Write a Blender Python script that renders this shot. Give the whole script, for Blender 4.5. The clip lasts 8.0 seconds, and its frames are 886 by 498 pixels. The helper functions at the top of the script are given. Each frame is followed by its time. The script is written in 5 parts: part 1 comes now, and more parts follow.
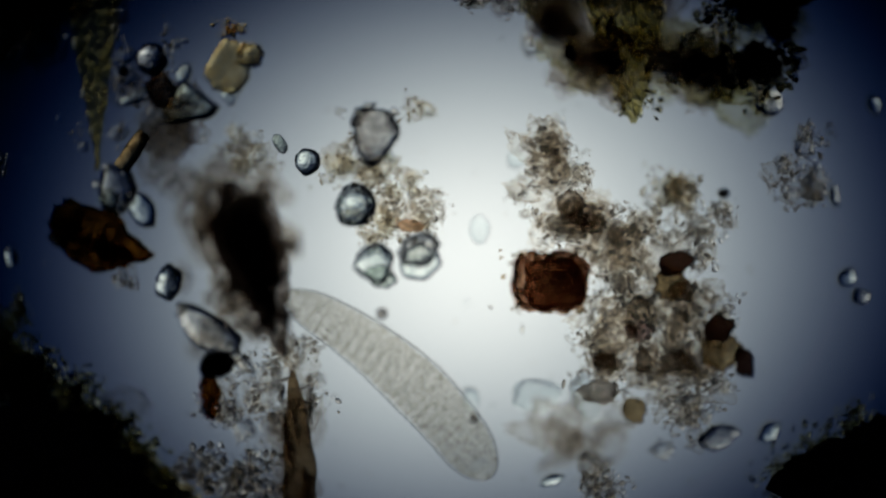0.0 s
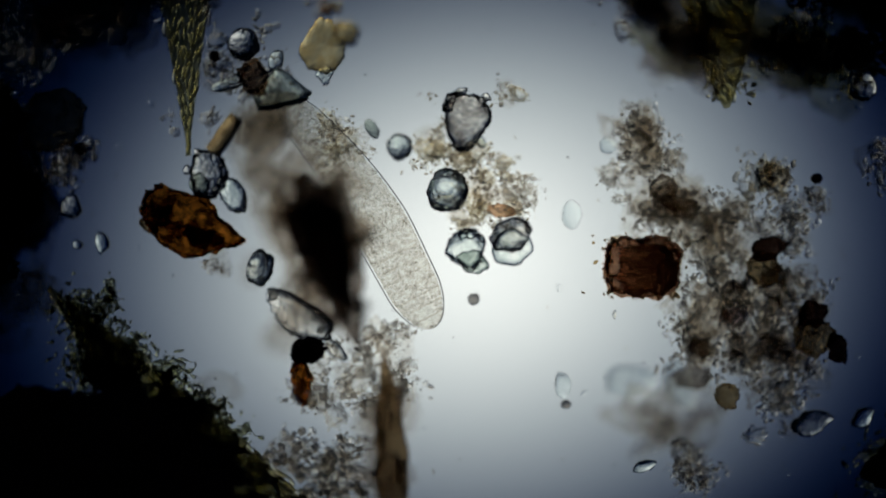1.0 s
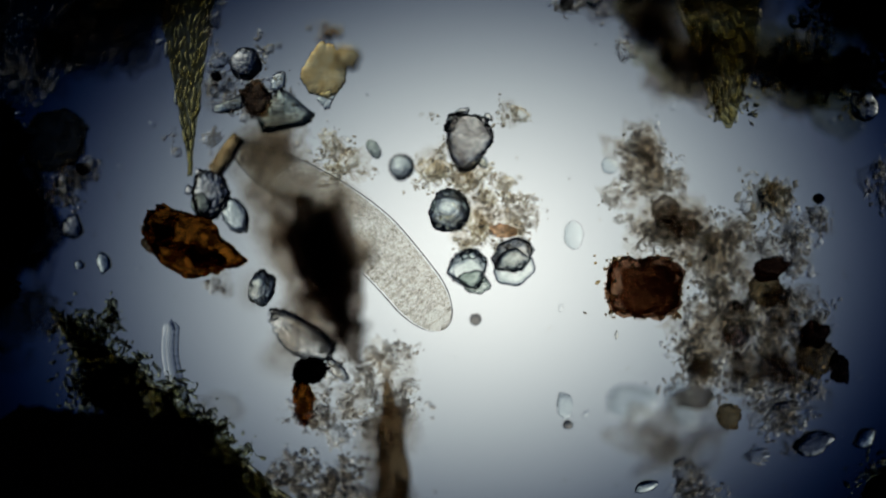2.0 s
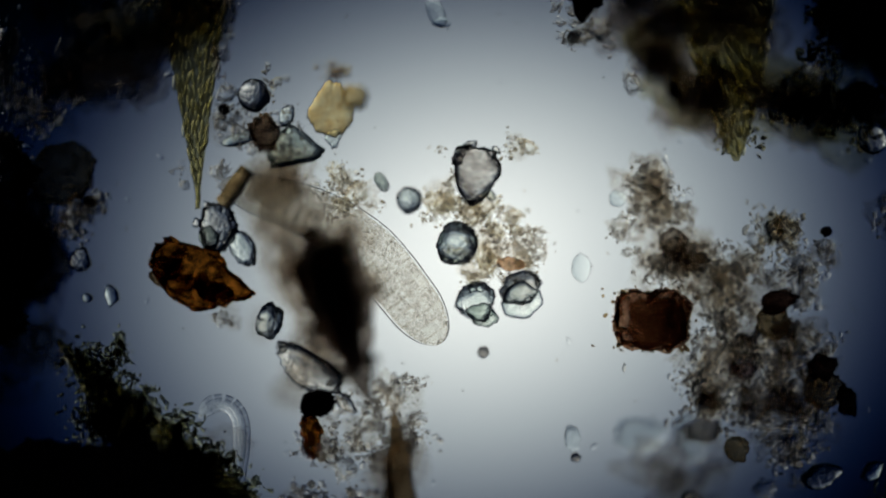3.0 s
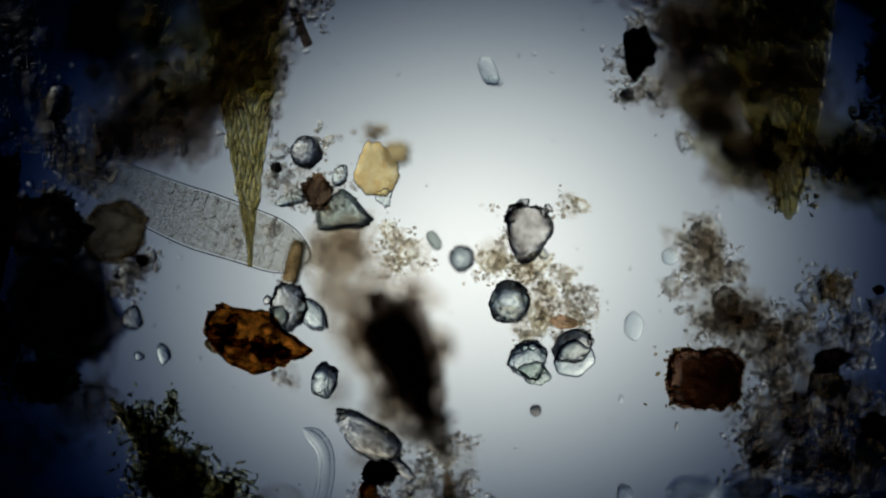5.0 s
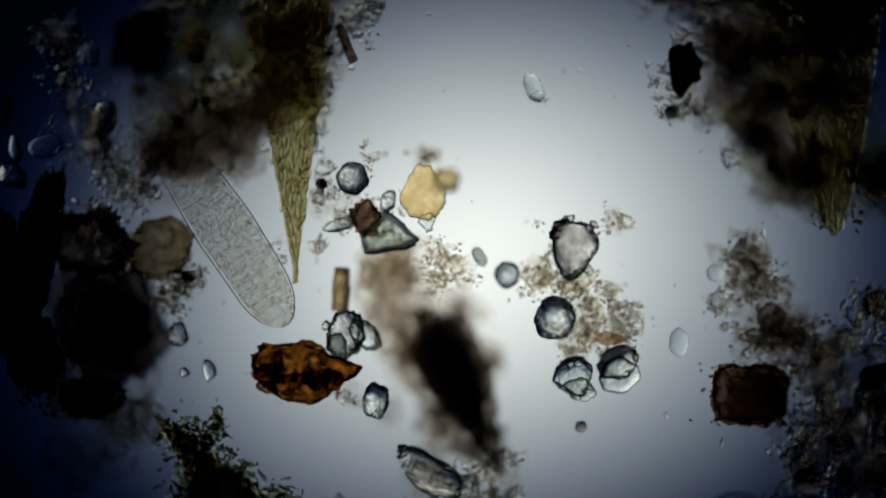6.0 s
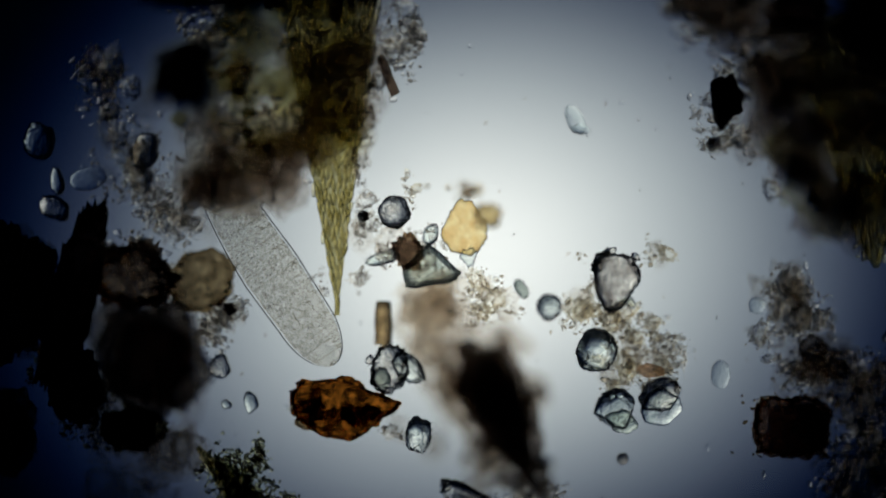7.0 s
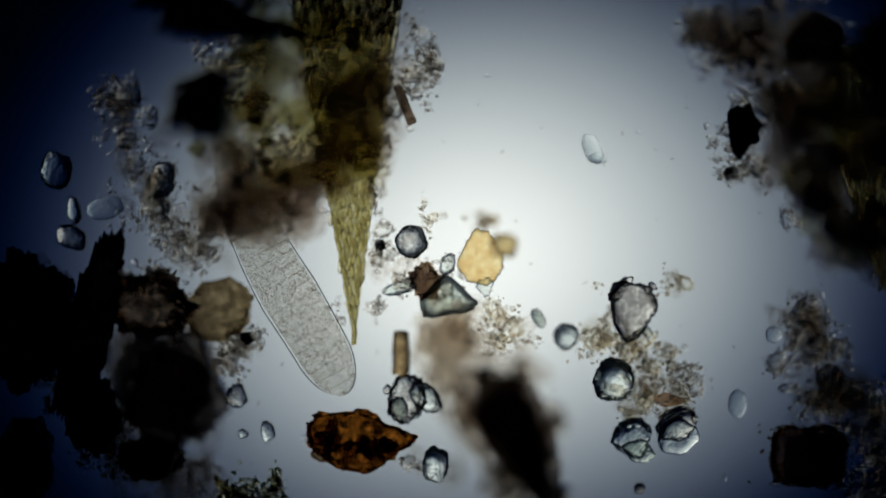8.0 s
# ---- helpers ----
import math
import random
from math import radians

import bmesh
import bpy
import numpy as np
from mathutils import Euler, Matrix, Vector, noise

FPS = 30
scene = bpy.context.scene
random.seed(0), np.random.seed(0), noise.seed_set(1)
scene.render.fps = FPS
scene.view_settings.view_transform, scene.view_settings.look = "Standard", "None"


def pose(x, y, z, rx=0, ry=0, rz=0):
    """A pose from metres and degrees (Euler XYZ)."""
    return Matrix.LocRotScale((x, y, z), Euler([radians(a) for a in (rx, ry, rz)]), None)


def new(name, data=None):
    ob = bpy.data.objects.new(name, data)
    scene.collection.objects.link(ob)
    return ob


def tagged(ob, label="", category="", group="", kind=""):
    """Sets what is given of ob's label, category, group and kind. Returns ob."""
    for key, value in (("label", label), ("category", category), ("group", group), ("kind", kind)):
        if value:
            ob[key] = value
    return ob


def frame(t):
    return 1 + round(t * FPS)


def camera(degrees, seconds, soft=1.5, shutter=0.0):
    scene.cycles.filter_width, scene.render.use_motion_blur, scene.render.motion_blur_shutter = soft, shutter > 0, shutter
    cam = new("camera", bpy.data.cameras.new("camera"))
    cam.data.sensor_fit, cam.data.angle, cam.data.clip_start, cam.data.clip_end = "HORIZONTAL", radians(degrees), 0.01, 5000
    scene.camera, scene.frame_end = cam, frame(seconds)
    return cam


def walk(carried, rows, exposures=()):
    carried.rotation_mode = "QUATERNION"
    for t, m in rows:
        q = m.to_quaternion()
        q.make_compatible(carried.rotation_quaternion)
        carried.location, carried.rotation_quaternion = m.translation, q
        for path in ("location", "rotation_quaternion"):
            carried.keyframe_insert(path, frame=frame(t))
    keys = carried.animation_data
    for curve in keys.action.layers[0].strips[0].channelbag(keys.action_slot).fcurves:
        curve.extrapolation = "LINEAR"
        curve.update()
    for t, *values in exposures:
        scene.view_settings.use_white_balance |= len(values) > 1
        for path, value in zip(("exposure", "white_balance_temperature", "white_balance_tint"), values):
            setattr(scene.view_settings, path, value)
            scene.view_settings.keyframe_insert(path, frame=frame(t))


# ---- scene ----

# The place is a drop of pond water under a microscope, built a thousand times
# enlarged: one metre here is one millimetre on the slide.
SPAN = 10.0                                  # field of view of the objective, degrees
FOCUS = 0.045                                # height of the plane in focus above the slide
RISE = 0.784 / math.tan(radians(SPAN / 2))   # from the lens to that plane

cam = camera(SPAN, 8.0, soft=1.9, shutter=0.0)
cam.data.dof.use_dof = True
cam.data.dof.focus_distance = RISE
cam.data.dof.aperture_fstop = 0.14

scene.cycles.max_bounces = 48
scene.cycles.transmission_bounces = 48
scene.cycles.transparent_max_bounces = 64

# The stage's way: seconds, shift of the slide in thousandths, lift of the focus.
STAGE = (
    (0.0, -198, -94, 50), (0.1, -198, -103, 50), (0.2, -198, -115, 47), (0.3, -198, -124, 38),
    (0.4, -198, -130, 28), (0.5, -197, -131, 18), (0.6, -178, -128, 13), (0.7, -115, -124, 10),
    (0.8, -50, -121, 8), (0.9, -37, -120, 4), (1.0, -35, -120, 2), (1.1, -35, -111, 2),
    (1.2, -36, -101, 0), (1.3, -36, -96, 0), (1.5, -37, -94, 0), (1.7, -36, -93, 0),
    (2.3, -26, -72, 0), (2.8, -19, -46, 0), (3.0, -18, -26, 0), (3.25, -12, -14, 0))
STAGE += (
    (3.5, 0, 0, 0), (4.0, 23, 33, 0), (4.2, 36, 45, -2), (4.5, 48, 60, -4), (4.7, 54, 67, -4),
    (5.25, 100, 86, -4), (5.8, 144, 101, -4), (6.0, 155, 106, -4), (6.5, 177, 122, -4), (6.6, 197, 137, -4),
    (6.8, 224, 153, -4), (7.0, 229, 163, -4), (7.5, 240, 193, -4), (8.0, 259, 215, -4))

walk(cam, [(t, pose(-a / 1000, b / 1000, FOCUS + RISE + c / 1000)) for t, a, b, c in STAGE])

world = bpy.data.worlds.new("world")
world.use_nodes = True
world.node_tree.nodes["Background"].inputs[0].default_value = (0.004, 0.006, 0.012, 1)
world.node_tree.nodes["Background"].inputs[1].default_value = 1.0
scene.world = world


# ---------------------------------------------------------------- helpers
def at(u, v, z=FOCUS):
    """A place from the slide's graticule, in thousandths, v towards the viewer."""
    k = (RISE + FOCUS - z) / RISE / 1000
    return Vector(((u - 784) * k, (441 - v) * k, z))


def hash_random(seed):
    return np.random.RandomState(seed)


def ball(level):
    bm = bmesh.new()
    bmesh.ops.create_icosphere(bm, subdivisions=level, radius=1)
    bm.verts.ensure_lookup_table()
    v = np.array([w.co[:] for w in bm.verts])
    f = np.array([[w.index for w in q.verts] for q in bm.faces])
    bm.free()
    return v / np.linalg.norm(v, axis=1)[:, None], f


BALLS = {k: ball(k) for k in (1, 2, 3, 4, 5, 6)}


def lump_shape(size, seed, level=3, rough=0.25, freq=1.6, facets=0, fine=0.0, soft=0.05, crumble=0.0):
    """A closed body of that size (thousandths): noise relief, and flat faces if facets are given."""
    v, f = BALLS[level]
    rs = hash_random(seed)
    off = Vector(rs.uniform(-50, 50, 3))
    r = np.ones(len(v))
    if facets:
        n = rs.normal(size=(facets, 3))
        n /= np.linalg.norm(n, axis=1)[:, None]
        d = rs.uniform(0.62, 1.0, facets)
        c = np.maximum(v @ n.T, 1e-3) / d
        p = 1 / soft
        r = (np.sum(c ** p, axis=1) + 1.0) ** (-1 / p)
    nz = np.array([noise.noise(Vector(w) * freq + off) for w in v])
    r = r * (1 + rough * nz)
    if fine:
        nz = np.array([noise.noise(Vector(w) * freq * 4.3 + off) for w in v])
        r = r * (1 + fine * nz)
    if crumble:
        nz = np.array([noise.fractal(Vector(w) * freq * 3.1 + off, 0.55, 2.1, 5) for w in v])
        r = r * (1 + crumble * nz)
    w = v * r[:, None]
    w = w * (np.array(size) / 1000 / 2)
    return w, f


def turned(v, rx=0, ry=0, rz=0):
    m = np.array(Euler([radians(a) for a in (rx, ry, rz)]).to_matrix())
    return v @ m.T


def grain_cloud(places, seed, size, z, stretch=1.7, level=1, clump=True):
    """Many small uneven grains. places: (x, y, half width, half length, count) in thousandths; z: lowest and highest."""
    rs = hash_random(seed)
    bv, bf = BALLS[level]
    kinds = []
    for k in range(7):
        off = Vector(rs.uniform(-50, 50, 3))
        kinds.append(bv * np.array([1 + 0.9 * noise.noise(Vector(w) * 1.6 + off) for w in bv])[:, None])
    vs, fs, base = [], [], 0
    for x, y, a, b, n in places:
        knots = np.clip(rs.normal(size=(max(3, n // 12), 2)) * 0.48, -0.95, 0.95)
        for k in range(n):
            g = knots[rs.randint(len(knots))] + rs.normal(size=2) * min(0.5, 10.0 / max(a, b)) if clump else rs.normal(size=2) * 0.5
            r = np.exp(rs.uniform(math.log(size[0]), math.log(size[1]))) / 2000
            s = r * np.array([rs.uniform(1, stretch), rs.uniform(0.7, 1.1), rs.uniform(0.7, 1.0)])
            w = turned(kinds[rs.randint(7)] * s, rs.uniform(0, 360), rs.uniform(-40, 40), rs.uniform(0, 360))
            w = w + np.array([(x + g[0] * a) / 1000, -(y + g[1] * b) / 1000, rs.uniform(*z) / 1000])
            w[:, 2] += max(0.0005 - w[:, 2].min(), 0)
            vs.append(w)
            fs.append(bf + base)
            base += len(w)
    return np.concatenate(vs), np.concatenate(fs)


def mesh_of(name, v, f, mat, smooth=True):
    me = bpy.data.meshes.new(name)
    me.from_pydata([tuple(w) for w in v], [], [tuple(int(i) for i in q) for q in f])
    me.polygons.foreach_set("use_smooth", [smooth] * len(me.polygons))
    me.materials.append(mat)
    return me


def part(name, shape, mat, parent, label="", smooth=True, kind=""):
    ob = new(name, mesh_of(name, *shape, mat, smooth))
    ob.parent = parent
    return tagged(ob, label, kind=kind)


def thing(name, shape, mat, u, v, label, category, group="", z=None, rz=0, smooth=True, kind=""):
    """One mesh as a thing that lies with its lowest point at z (thousandths above the slide)."""
    w, f = shape
    w = turned(w, rz=rz)
    low = w[:, 2].min()
    ob = new(name, mesh_of(name, w - np.array([0, 0, low]), f, mat, smooth))
    h = (1 if z is None else z) / 1000
    ob.location = at(u, v, h)
    return tagged(ob, label, category, group, kind)


def holder(name, u, v, z, label, category, group="", kind=""):
    ob = new(name)
    ob.empty_display_size = 0.02
    ob.location = at(u, v, z / 1000)
    return tagged(ob, label, category, group, kind)


# ---------------------------------------------------------------- materials
def nodes_of(name):
    mat = bpy.data.materials.new(name)
    mat.use_nodes = True
    nt = mat.node_tree
    nt.nodes.clear()
    return mat, nt, nt.nodes.new("ShaderNodeOutputMaterial")


def tissue(name, dark, light, size=30, ior=1.1, rough=0.1, dense=0.1, bump=0.3, vary=0.5, contrast=0.25, clear=0.0):
    """Translucent matter in water: light passes, tinted by pigment in patches; dense is the share that is opaque,
    clear the share that goes straight on."""
    mat, nt, out = nodes_of(name)
    n, l = nt.nodes, nt.links
    tc = n.new("ShaderNodeTexCoord")
    tex = n.new("ShaderNodeTexNoise")
    tex.inputs["Scale"].default_value = 1000 / size
    tex.inputs["Detail"].default_value = 4
    l.new(tc.outputs["Object"], tex.inputs["Vector"])
    geo = n.new("ShaderNodeNewGeometry")
    mul = n.new("ShaderNodeMath")
    mul.operation = "MULTIPLY_ADD"
    mul.inputs[1].default_value = vary
    mul.inputs[2].default_value = -vary / 2
    l.new(geo.outputs["Random Per Island"], mul.inputs[0])
    add = n.new("ShaderNodeMath")
    add.operation = "ADD"
    l.new(tex.outputs["Fac"], add.inputs[0])
    l.new(mul.outputs[0], add.inputs[1])
    ramp = n.new("ShaderNodeValToRGB")
    ramp.color_ramp.elements[0].position = 0.5 - contrast
    ramp.color_ramp.elements[1].position = 0.5 + contrast
    ramp.color_ramp.elements[0].color = (*dark, 1)
    ramp.color_ramp.elements[1].color = (*light, 1)
    l.new(add.outputs[0], ramp.inputs[0])
    ref = n.new("ShaderNodeBsdfRefraction")
    ref.inputs["IOR"].default_value = ior
    ref.inputs["Roughness"].default_value = rough
    l.new(ramp.outputs[0], ref.inputs["Color"])
    dif = n.new("ShaderNodeBsdfDiffuse")
    l.new(ramp.outputs[0], dif.inputs["Color"])
    fine = n.new("ShaderNodeTexNoise")
    fine.inputs["Scale"].default_value = 4000 / size
    l.new(tc.outputs["Object"], fine.inputs["Vector"])
    bmp = n.new("ShaderNodeBump")
    bmp.inputs["Strength"].default_value = bump
    bmp.inputs["Distance"].default_value = 0.004
    l.new(fine.outputs["Fac"], bmp.inputs["Height"])
    l.new(bmp.outputs[0], ref.inputs["Normal"])
    l.new(bmp.outputs[0], dif.inputs["Normal"])
    mix = n.new("ShaderNodeMixShader")
    mix.inputs[0].default_value = dense
    tra = n.new("ShaderNodeBsdfTransparent")
    l.new(ramp.outputs[0], tra.inputs["Color"])
    way = n.new("ShaderNodeMixShader")
    way.inputs[0].default_value = clear
    l.new(ref.outputs[0], way.inputs[1])
    l.new(tra.outputs[0], way.inputs[2])
    l.new(way.outputs[0], mix.inputs[1])
    l.new(dif.outputs[0], mix.inputs[2])
    l.new(mix.outputs[0], out.inputs["Surface"])
    return mat


CRYSTAL = tissue("clear_mineral", (0.84, 0.88, 0.86), (0.99, 0.995, 0.98), 24, 1.19, 0.02, 0.005, 0.25, 0.1, 0.16, clear=0.04)
SMOKY = tissue("smoky_mineral", (0.72, 0.70, 0.67), (0.99, 0.985, 0.97), 20, 1.2, 0.03, 0.01, 0.45, 0.1, 0.18, clear=0.05)
SMOKE = tissue("brown_smoky_mineral", (0.50, 0.47, 0.45), (0.97, 0.96, 0.93), 34, 1.2, 0.03, 0.01, 0.5, 0.1, 0.16, clear=0.05)
PALE = tissue("pale_shell", (0.92, 0.95, 0.95), (0.99, 0.99, 0.99), 30, 1.035, 0.02, 0.0, 0.3, clear=0.3)
GRAINS = tissue("grey_brown_grains", (0.71, 0.68, 0.64), (0.98, 0.97, 0.955), 25, 1.08, 0.04, 0.005, 0.1, 1.0, clear=0.5)
TAN = tissue("tan_grains", (0.71, 0.67, 0.60), (0.98, 0.965, 0.93), 25, 1.08, 0.04, 0.005, 0.1, 1.0, clear=0.5)
CLUMP = tissue("grey_brown_clump", (0.76, 0.73, 0.69), (0.985, 0.98, 0.97), 10, 1.03, 0.06, 0.005, 0.6, 0.3, 0.2, clear=0.6)
TAN_CLUMP = tissue("tan_clump", (0.76, 0.715, 0.64), (0.985, 0.975, 0.945), 10, 1.03, 0.06, 0.005, 0.6, 0.3, 0.2, clear=0.6)
HAZE = tissue("brown_slime", (0.76, 0.73, 0.70), (0.965, 0.955, 0.94), 22, 1.005, 0.06, 0.0, 0.1, 0.4, 0.2, clear=0.94)
SOOT = tissue("black_detritus", (0.004, 0.003, 0.003), (0.07, 0.05, 0.038), 30, 1.05, 0.2, 0.5, 0.4, 0.3, clear=0.3)
UMBER = tissue("dark_brown_detritus", (0.06, 0.040, 0.032), (0.57, 0.46, 0.37), 28, 1.04, 0.1, 0.05, 0.3, 0.2, 0.16, clear=0.4)
UMBER_FILM = tissue("brown_film", (0.60, 0.57, 0.54), (0.93, 0.915, 0.90), 26, 1.006, 0.06, 0.0, 0.1, 0.5, 0.2, clear=0.94)
DUN_FILM = tissue("dun_film", (0.44, 0.40, 0.37), (0.90, 0.88, 0.855), 26, 1.006, 0.06, 0.0, 0.1, 0.5, 0.2, clear=0.94)
OLIVE_FILM = tissue("olive_film", (0.56, 0.545, 0.42), (0.92, 0.905, 0.82), 26, 1.006, 0.06, 0.0, 0.1, 0.5, 0.2, clear=0.94)
RUST = tissue("red_brown_crust", (0.44, 0.31, 0.24), (0.82, 0.68, 0.55), 14, 1.003, 0.1, 0.01, 0.3, 0.4, 0.17, clear=0.92)
AMBER = tissue("amber_brown_tissue", (0.055, 0.024, 0.011), (0.66, 0.38, 0.13), 16, 1.015, 0.12, 0.02, 0.4, 0.05, 0.13, clear=0.75)
GOLD = tissue("yellow_flake", (0.84, 0.67, 0.40), (0.95, 0.885, 0.69), 24, 1.14, 0.04, 0.01, 0.3, 0.1, 0.2, clear=0.35)
STRAW = tissue("straw_rod", (0.34, 0.25, 0.15), (0.84, 0.73, 0.54), 16, 1.14, 0.08, 0.03, 0.5, 0.1, 0.2, clear=0.15)
MAROON = tissue("maroon_grain", (0.36, 0.28, 0.27), (0.76, 0.68, 0.65), 14, 1.006, 0.1, 0.0, 0.3, 0.1, 0.2, clear=0.9)
OLIVE = tissue("olive_moss_cell", (0.34, 0.315, 0.225), (0.91, 0.885, 0.76), 12, 1.12, 0.05, 0.02, 0.2, 1.0, clear=0.45)
MOSS = tissue("dark_moss", (0.22, 0.205, 0.12), (0.78, 0.735, 0.55), 26, 1.015, 0.06, 0.01, 0.3, 0.6, clear=0.85)
PLASM = tissue("cell_body", (0.982, 0.981, 0.978), (0.988, 0.987, 0.985), 9, 1.009, 0.01, 0.0, 0.02, 0.0, 0.2, clear=0.6)
VESICLE = tissue("cell_grains", (0.925, 0.917, 0.90), (0.995, 0.993, 0.988), 8, 1.020, 0.03, 0.0, 0.05, 0.9, clear=0.4)
ENDO = tissue("cell_plasm", (0.855, 0.838, 0.805), (0.905, 0.892, 0.866), 12, 1.002, 0.02, 0.0, 0.02, 0.1, 0.3, clear=0.9)
CLOT = tissue("brown_clot", (0.17, 0.12, 0.095), (0.74, 0.63, 0.50), 24, 1.04, 0.1, 0.03, 0.3, 0.1, 0.18, clear=0.4)
HYALINE = tissue("clear_cuticle", (0.95, 0.955, 0.955), (0.985, 0.985, 0.985), 25, 1.02, 0.01, 0.0, 0.05, 0.0, clear=0.25)
PITCH = tissue("dark_red_brown_mass", (0.055, 0.036, 0.031), (0.27, 0.19, 0.155), 34, 1.01, 0.1, 0.02, 0.3, 0.3, 0.25, clear=0.8)
RIND = tissue("brown_rind", (0.26, 0.232, 0.212), (0.70, 0.655, 0.605), 20, 1.005, 0.1, 0.01, 0.3, 0.3, 0.22, clear=0.88)
PELLICLE_RIM = tissue("cell_skin_rim", (0.30, 0.30, 0.30), (0.45, 0.45, 0.45), 20, 1.02, 0.1, 0.0, 0.0, 0.0, clear=0.8)
MIRE = tissue("dark_moss_bank", (0.11, 0.105, 0.065), (0.60, 0.57, 0.42), 26, 1.03, 0.08, 0.02, 0.3, 0.6, clear=0.7)
CRUST = tissue("olive_brown_clot", (0.34, 0.27, 0.18), (0.76, 0.66, 0.49), 16, 1.015, 0.05, 0.01, 0.4, 0.1, 0.2, clear=0.8)
TEETH = tissue("moss_teeth", (0.40, 0.405, 0.31), (0.88, 0.88, 0.77), 12, 1.08, 0.06, 0.01, 0.1, 1.0, clear=0.5)
VACUOLE = tissue("cell_vacuole", (0.97, 0.975, 0.97), (0.99, 0.99, 0.985), 30, 1.012, 0.02, 0.0, 0.1, 0.0, clear=0.3)
GREENSTONE = tissue("green_grey_mineral", (0.52, 0.57, 0.54), (0.93, 0.95, 0.91), 16, 1.16, 0.05, 0.02, 0.6, 0.1, 0.2, clear=0.1)
SPECK = tissue("dark_speck", (0.20, 0.19, 0.19), (0.6, 0.58, 0.56), 6, 1.08, 0.1, 0.1, 0.1, 0.6)


def glass_material():
    mat, nt, out = nodes_of("slide_glass")
    n, l = nt.nodes, nt.links
    tr = n.new("ShaderNodeBsdfTransparent")
    tr.inputs[0].default_value = (0.985, 0.99, 0.99, 1)
    gl = n.new("ShaderNodeBsdfGlossy")
    gl.inputs["Roughness"].default_value = 0.02
    fr = n.new("ShaderNodeFresnel")
    fr.inputs[0].default_value = 1.15
    mix = n.new("ShaderNodeMixShader")
    l.new(fr.outputs[0], mix.inputs[0])
    l.new(tr.outputs[0], mix.inputs[1])
    l.new(gl.outputs[0], mix.inputs[2])
    l.new(mix.outputs[0], out.inputs["Surface"])
    return mat


def lamp_material():
    """The lamp's glowing lens: a vignette painted into its glow, white in the middle, blue and dim outwards."""
    mat, nt, out = nodes_of("lamp_lens")
    n, l = nt.nodes, nt.links
    tc = n.new("ShaderNodeTexCoord")
    mp = n.new("ShaderNodeMapping")
    mp.inputs["Scale"].default_value = (1 / LAMP[0], 1 / LAMP[1], 0)
    ln = n.new("ShaderNodeVectorMath")
    ln.operation = "LENGTH"
    ramp = n.new("ShaderNodeValToRGB")
    ramp.color_ramp.interpolation = "CARDINAL"
    for k, (p, c) in enumerate(GLOW):
        e = ramp.color_ramp.elements[k] if k < 2 else ramp.color_ramp.elements.new(p)
        e.position, e.color = p, (*c, 1)
    em = n.new("ShaderNodeEmission")
    em.inputs["Strength"].default_value = 1.15
    l.new(tc.outputs["Object"], mp.inputs[0])
    l.new(mp.outputs[0], ln.inputs[0])
    l.new(ln.outputs["Value"], ramp.inputs[0])
    l.new(ramp.outputs[0], em.inputs[0])
    l.new(em.outputs[0], out.inputs["Surface"])
    return mat


def plain(name, col, rough=0.6):
    mat, nt, out = nodes_of(name)
    b = nt.nodes.new("ShaderNodeBsdfPrincipled")
    b.inputs["Roughness"].default_value = rough
    tex = nt.nodes.new("ShaderNodeTexNoise")
    tex.inputs["Scale"].default_value = 6
    ramp = nt.nodes.new("ShaderNodeValToRGB")
    ramp.color_ramp.elements[0].color = (*[c * 0.7 for c in col], 1)
    ramp.color_ramp.elements[1].color = (*col, 1)
    nt.links.new(tex.outputs["Fac"], ramp.inputs[0])
    nt.links.new(ramp.outputs[0], b.inputs["Base Color"])
    nt.links.new(b.outputs[0], out.inputs["Surface"])
    return mat


# ---------------------------------------------------------------- slide and lamp
DEEP = -2.5                                   # height of the lamp's lens below the slide
SPREAD = (RISE + FOCUS - DEEP) / RISE
LAMP = (0.925 * SPREAD, 0.720 * SPREAD)         # half axes of its oval field
MIDDLE = (0.054 * SPREAD, -0.017 * SPREAD)
LEAN = radians(5.0)                             # by which the oval leans
# Vignette of the lit field, painted as emission colour from middle to rim.
GLOW = ((0, (1, 1, 0.9441)), (1, (0, 0.0002, 0.0006)), (0.083, (0.9228, 0.9441, 0.9017)), (0.167, (0.7713, 0.8073, 0.7802)),
        (0.25, (0.6043, 0.6471, 0.6398)), (0.333, (0.456, 0.4995, 0.5051)), (0.417, (0.3336, 0.3736, 0.3904)), (0.5, (0.2275, 0.2633, 0.2899)),
        (0.583, (0.1328, 0.1603, 0.1928)), (0.667, (0.05, 0.0674, 0.1013)), (0.75, (0.0087, 0.017, 0.0475)), (0.833, (0.0007, 0.0033, 0.018)),
        (0.92, (0, 0.0009, 0.0039)))


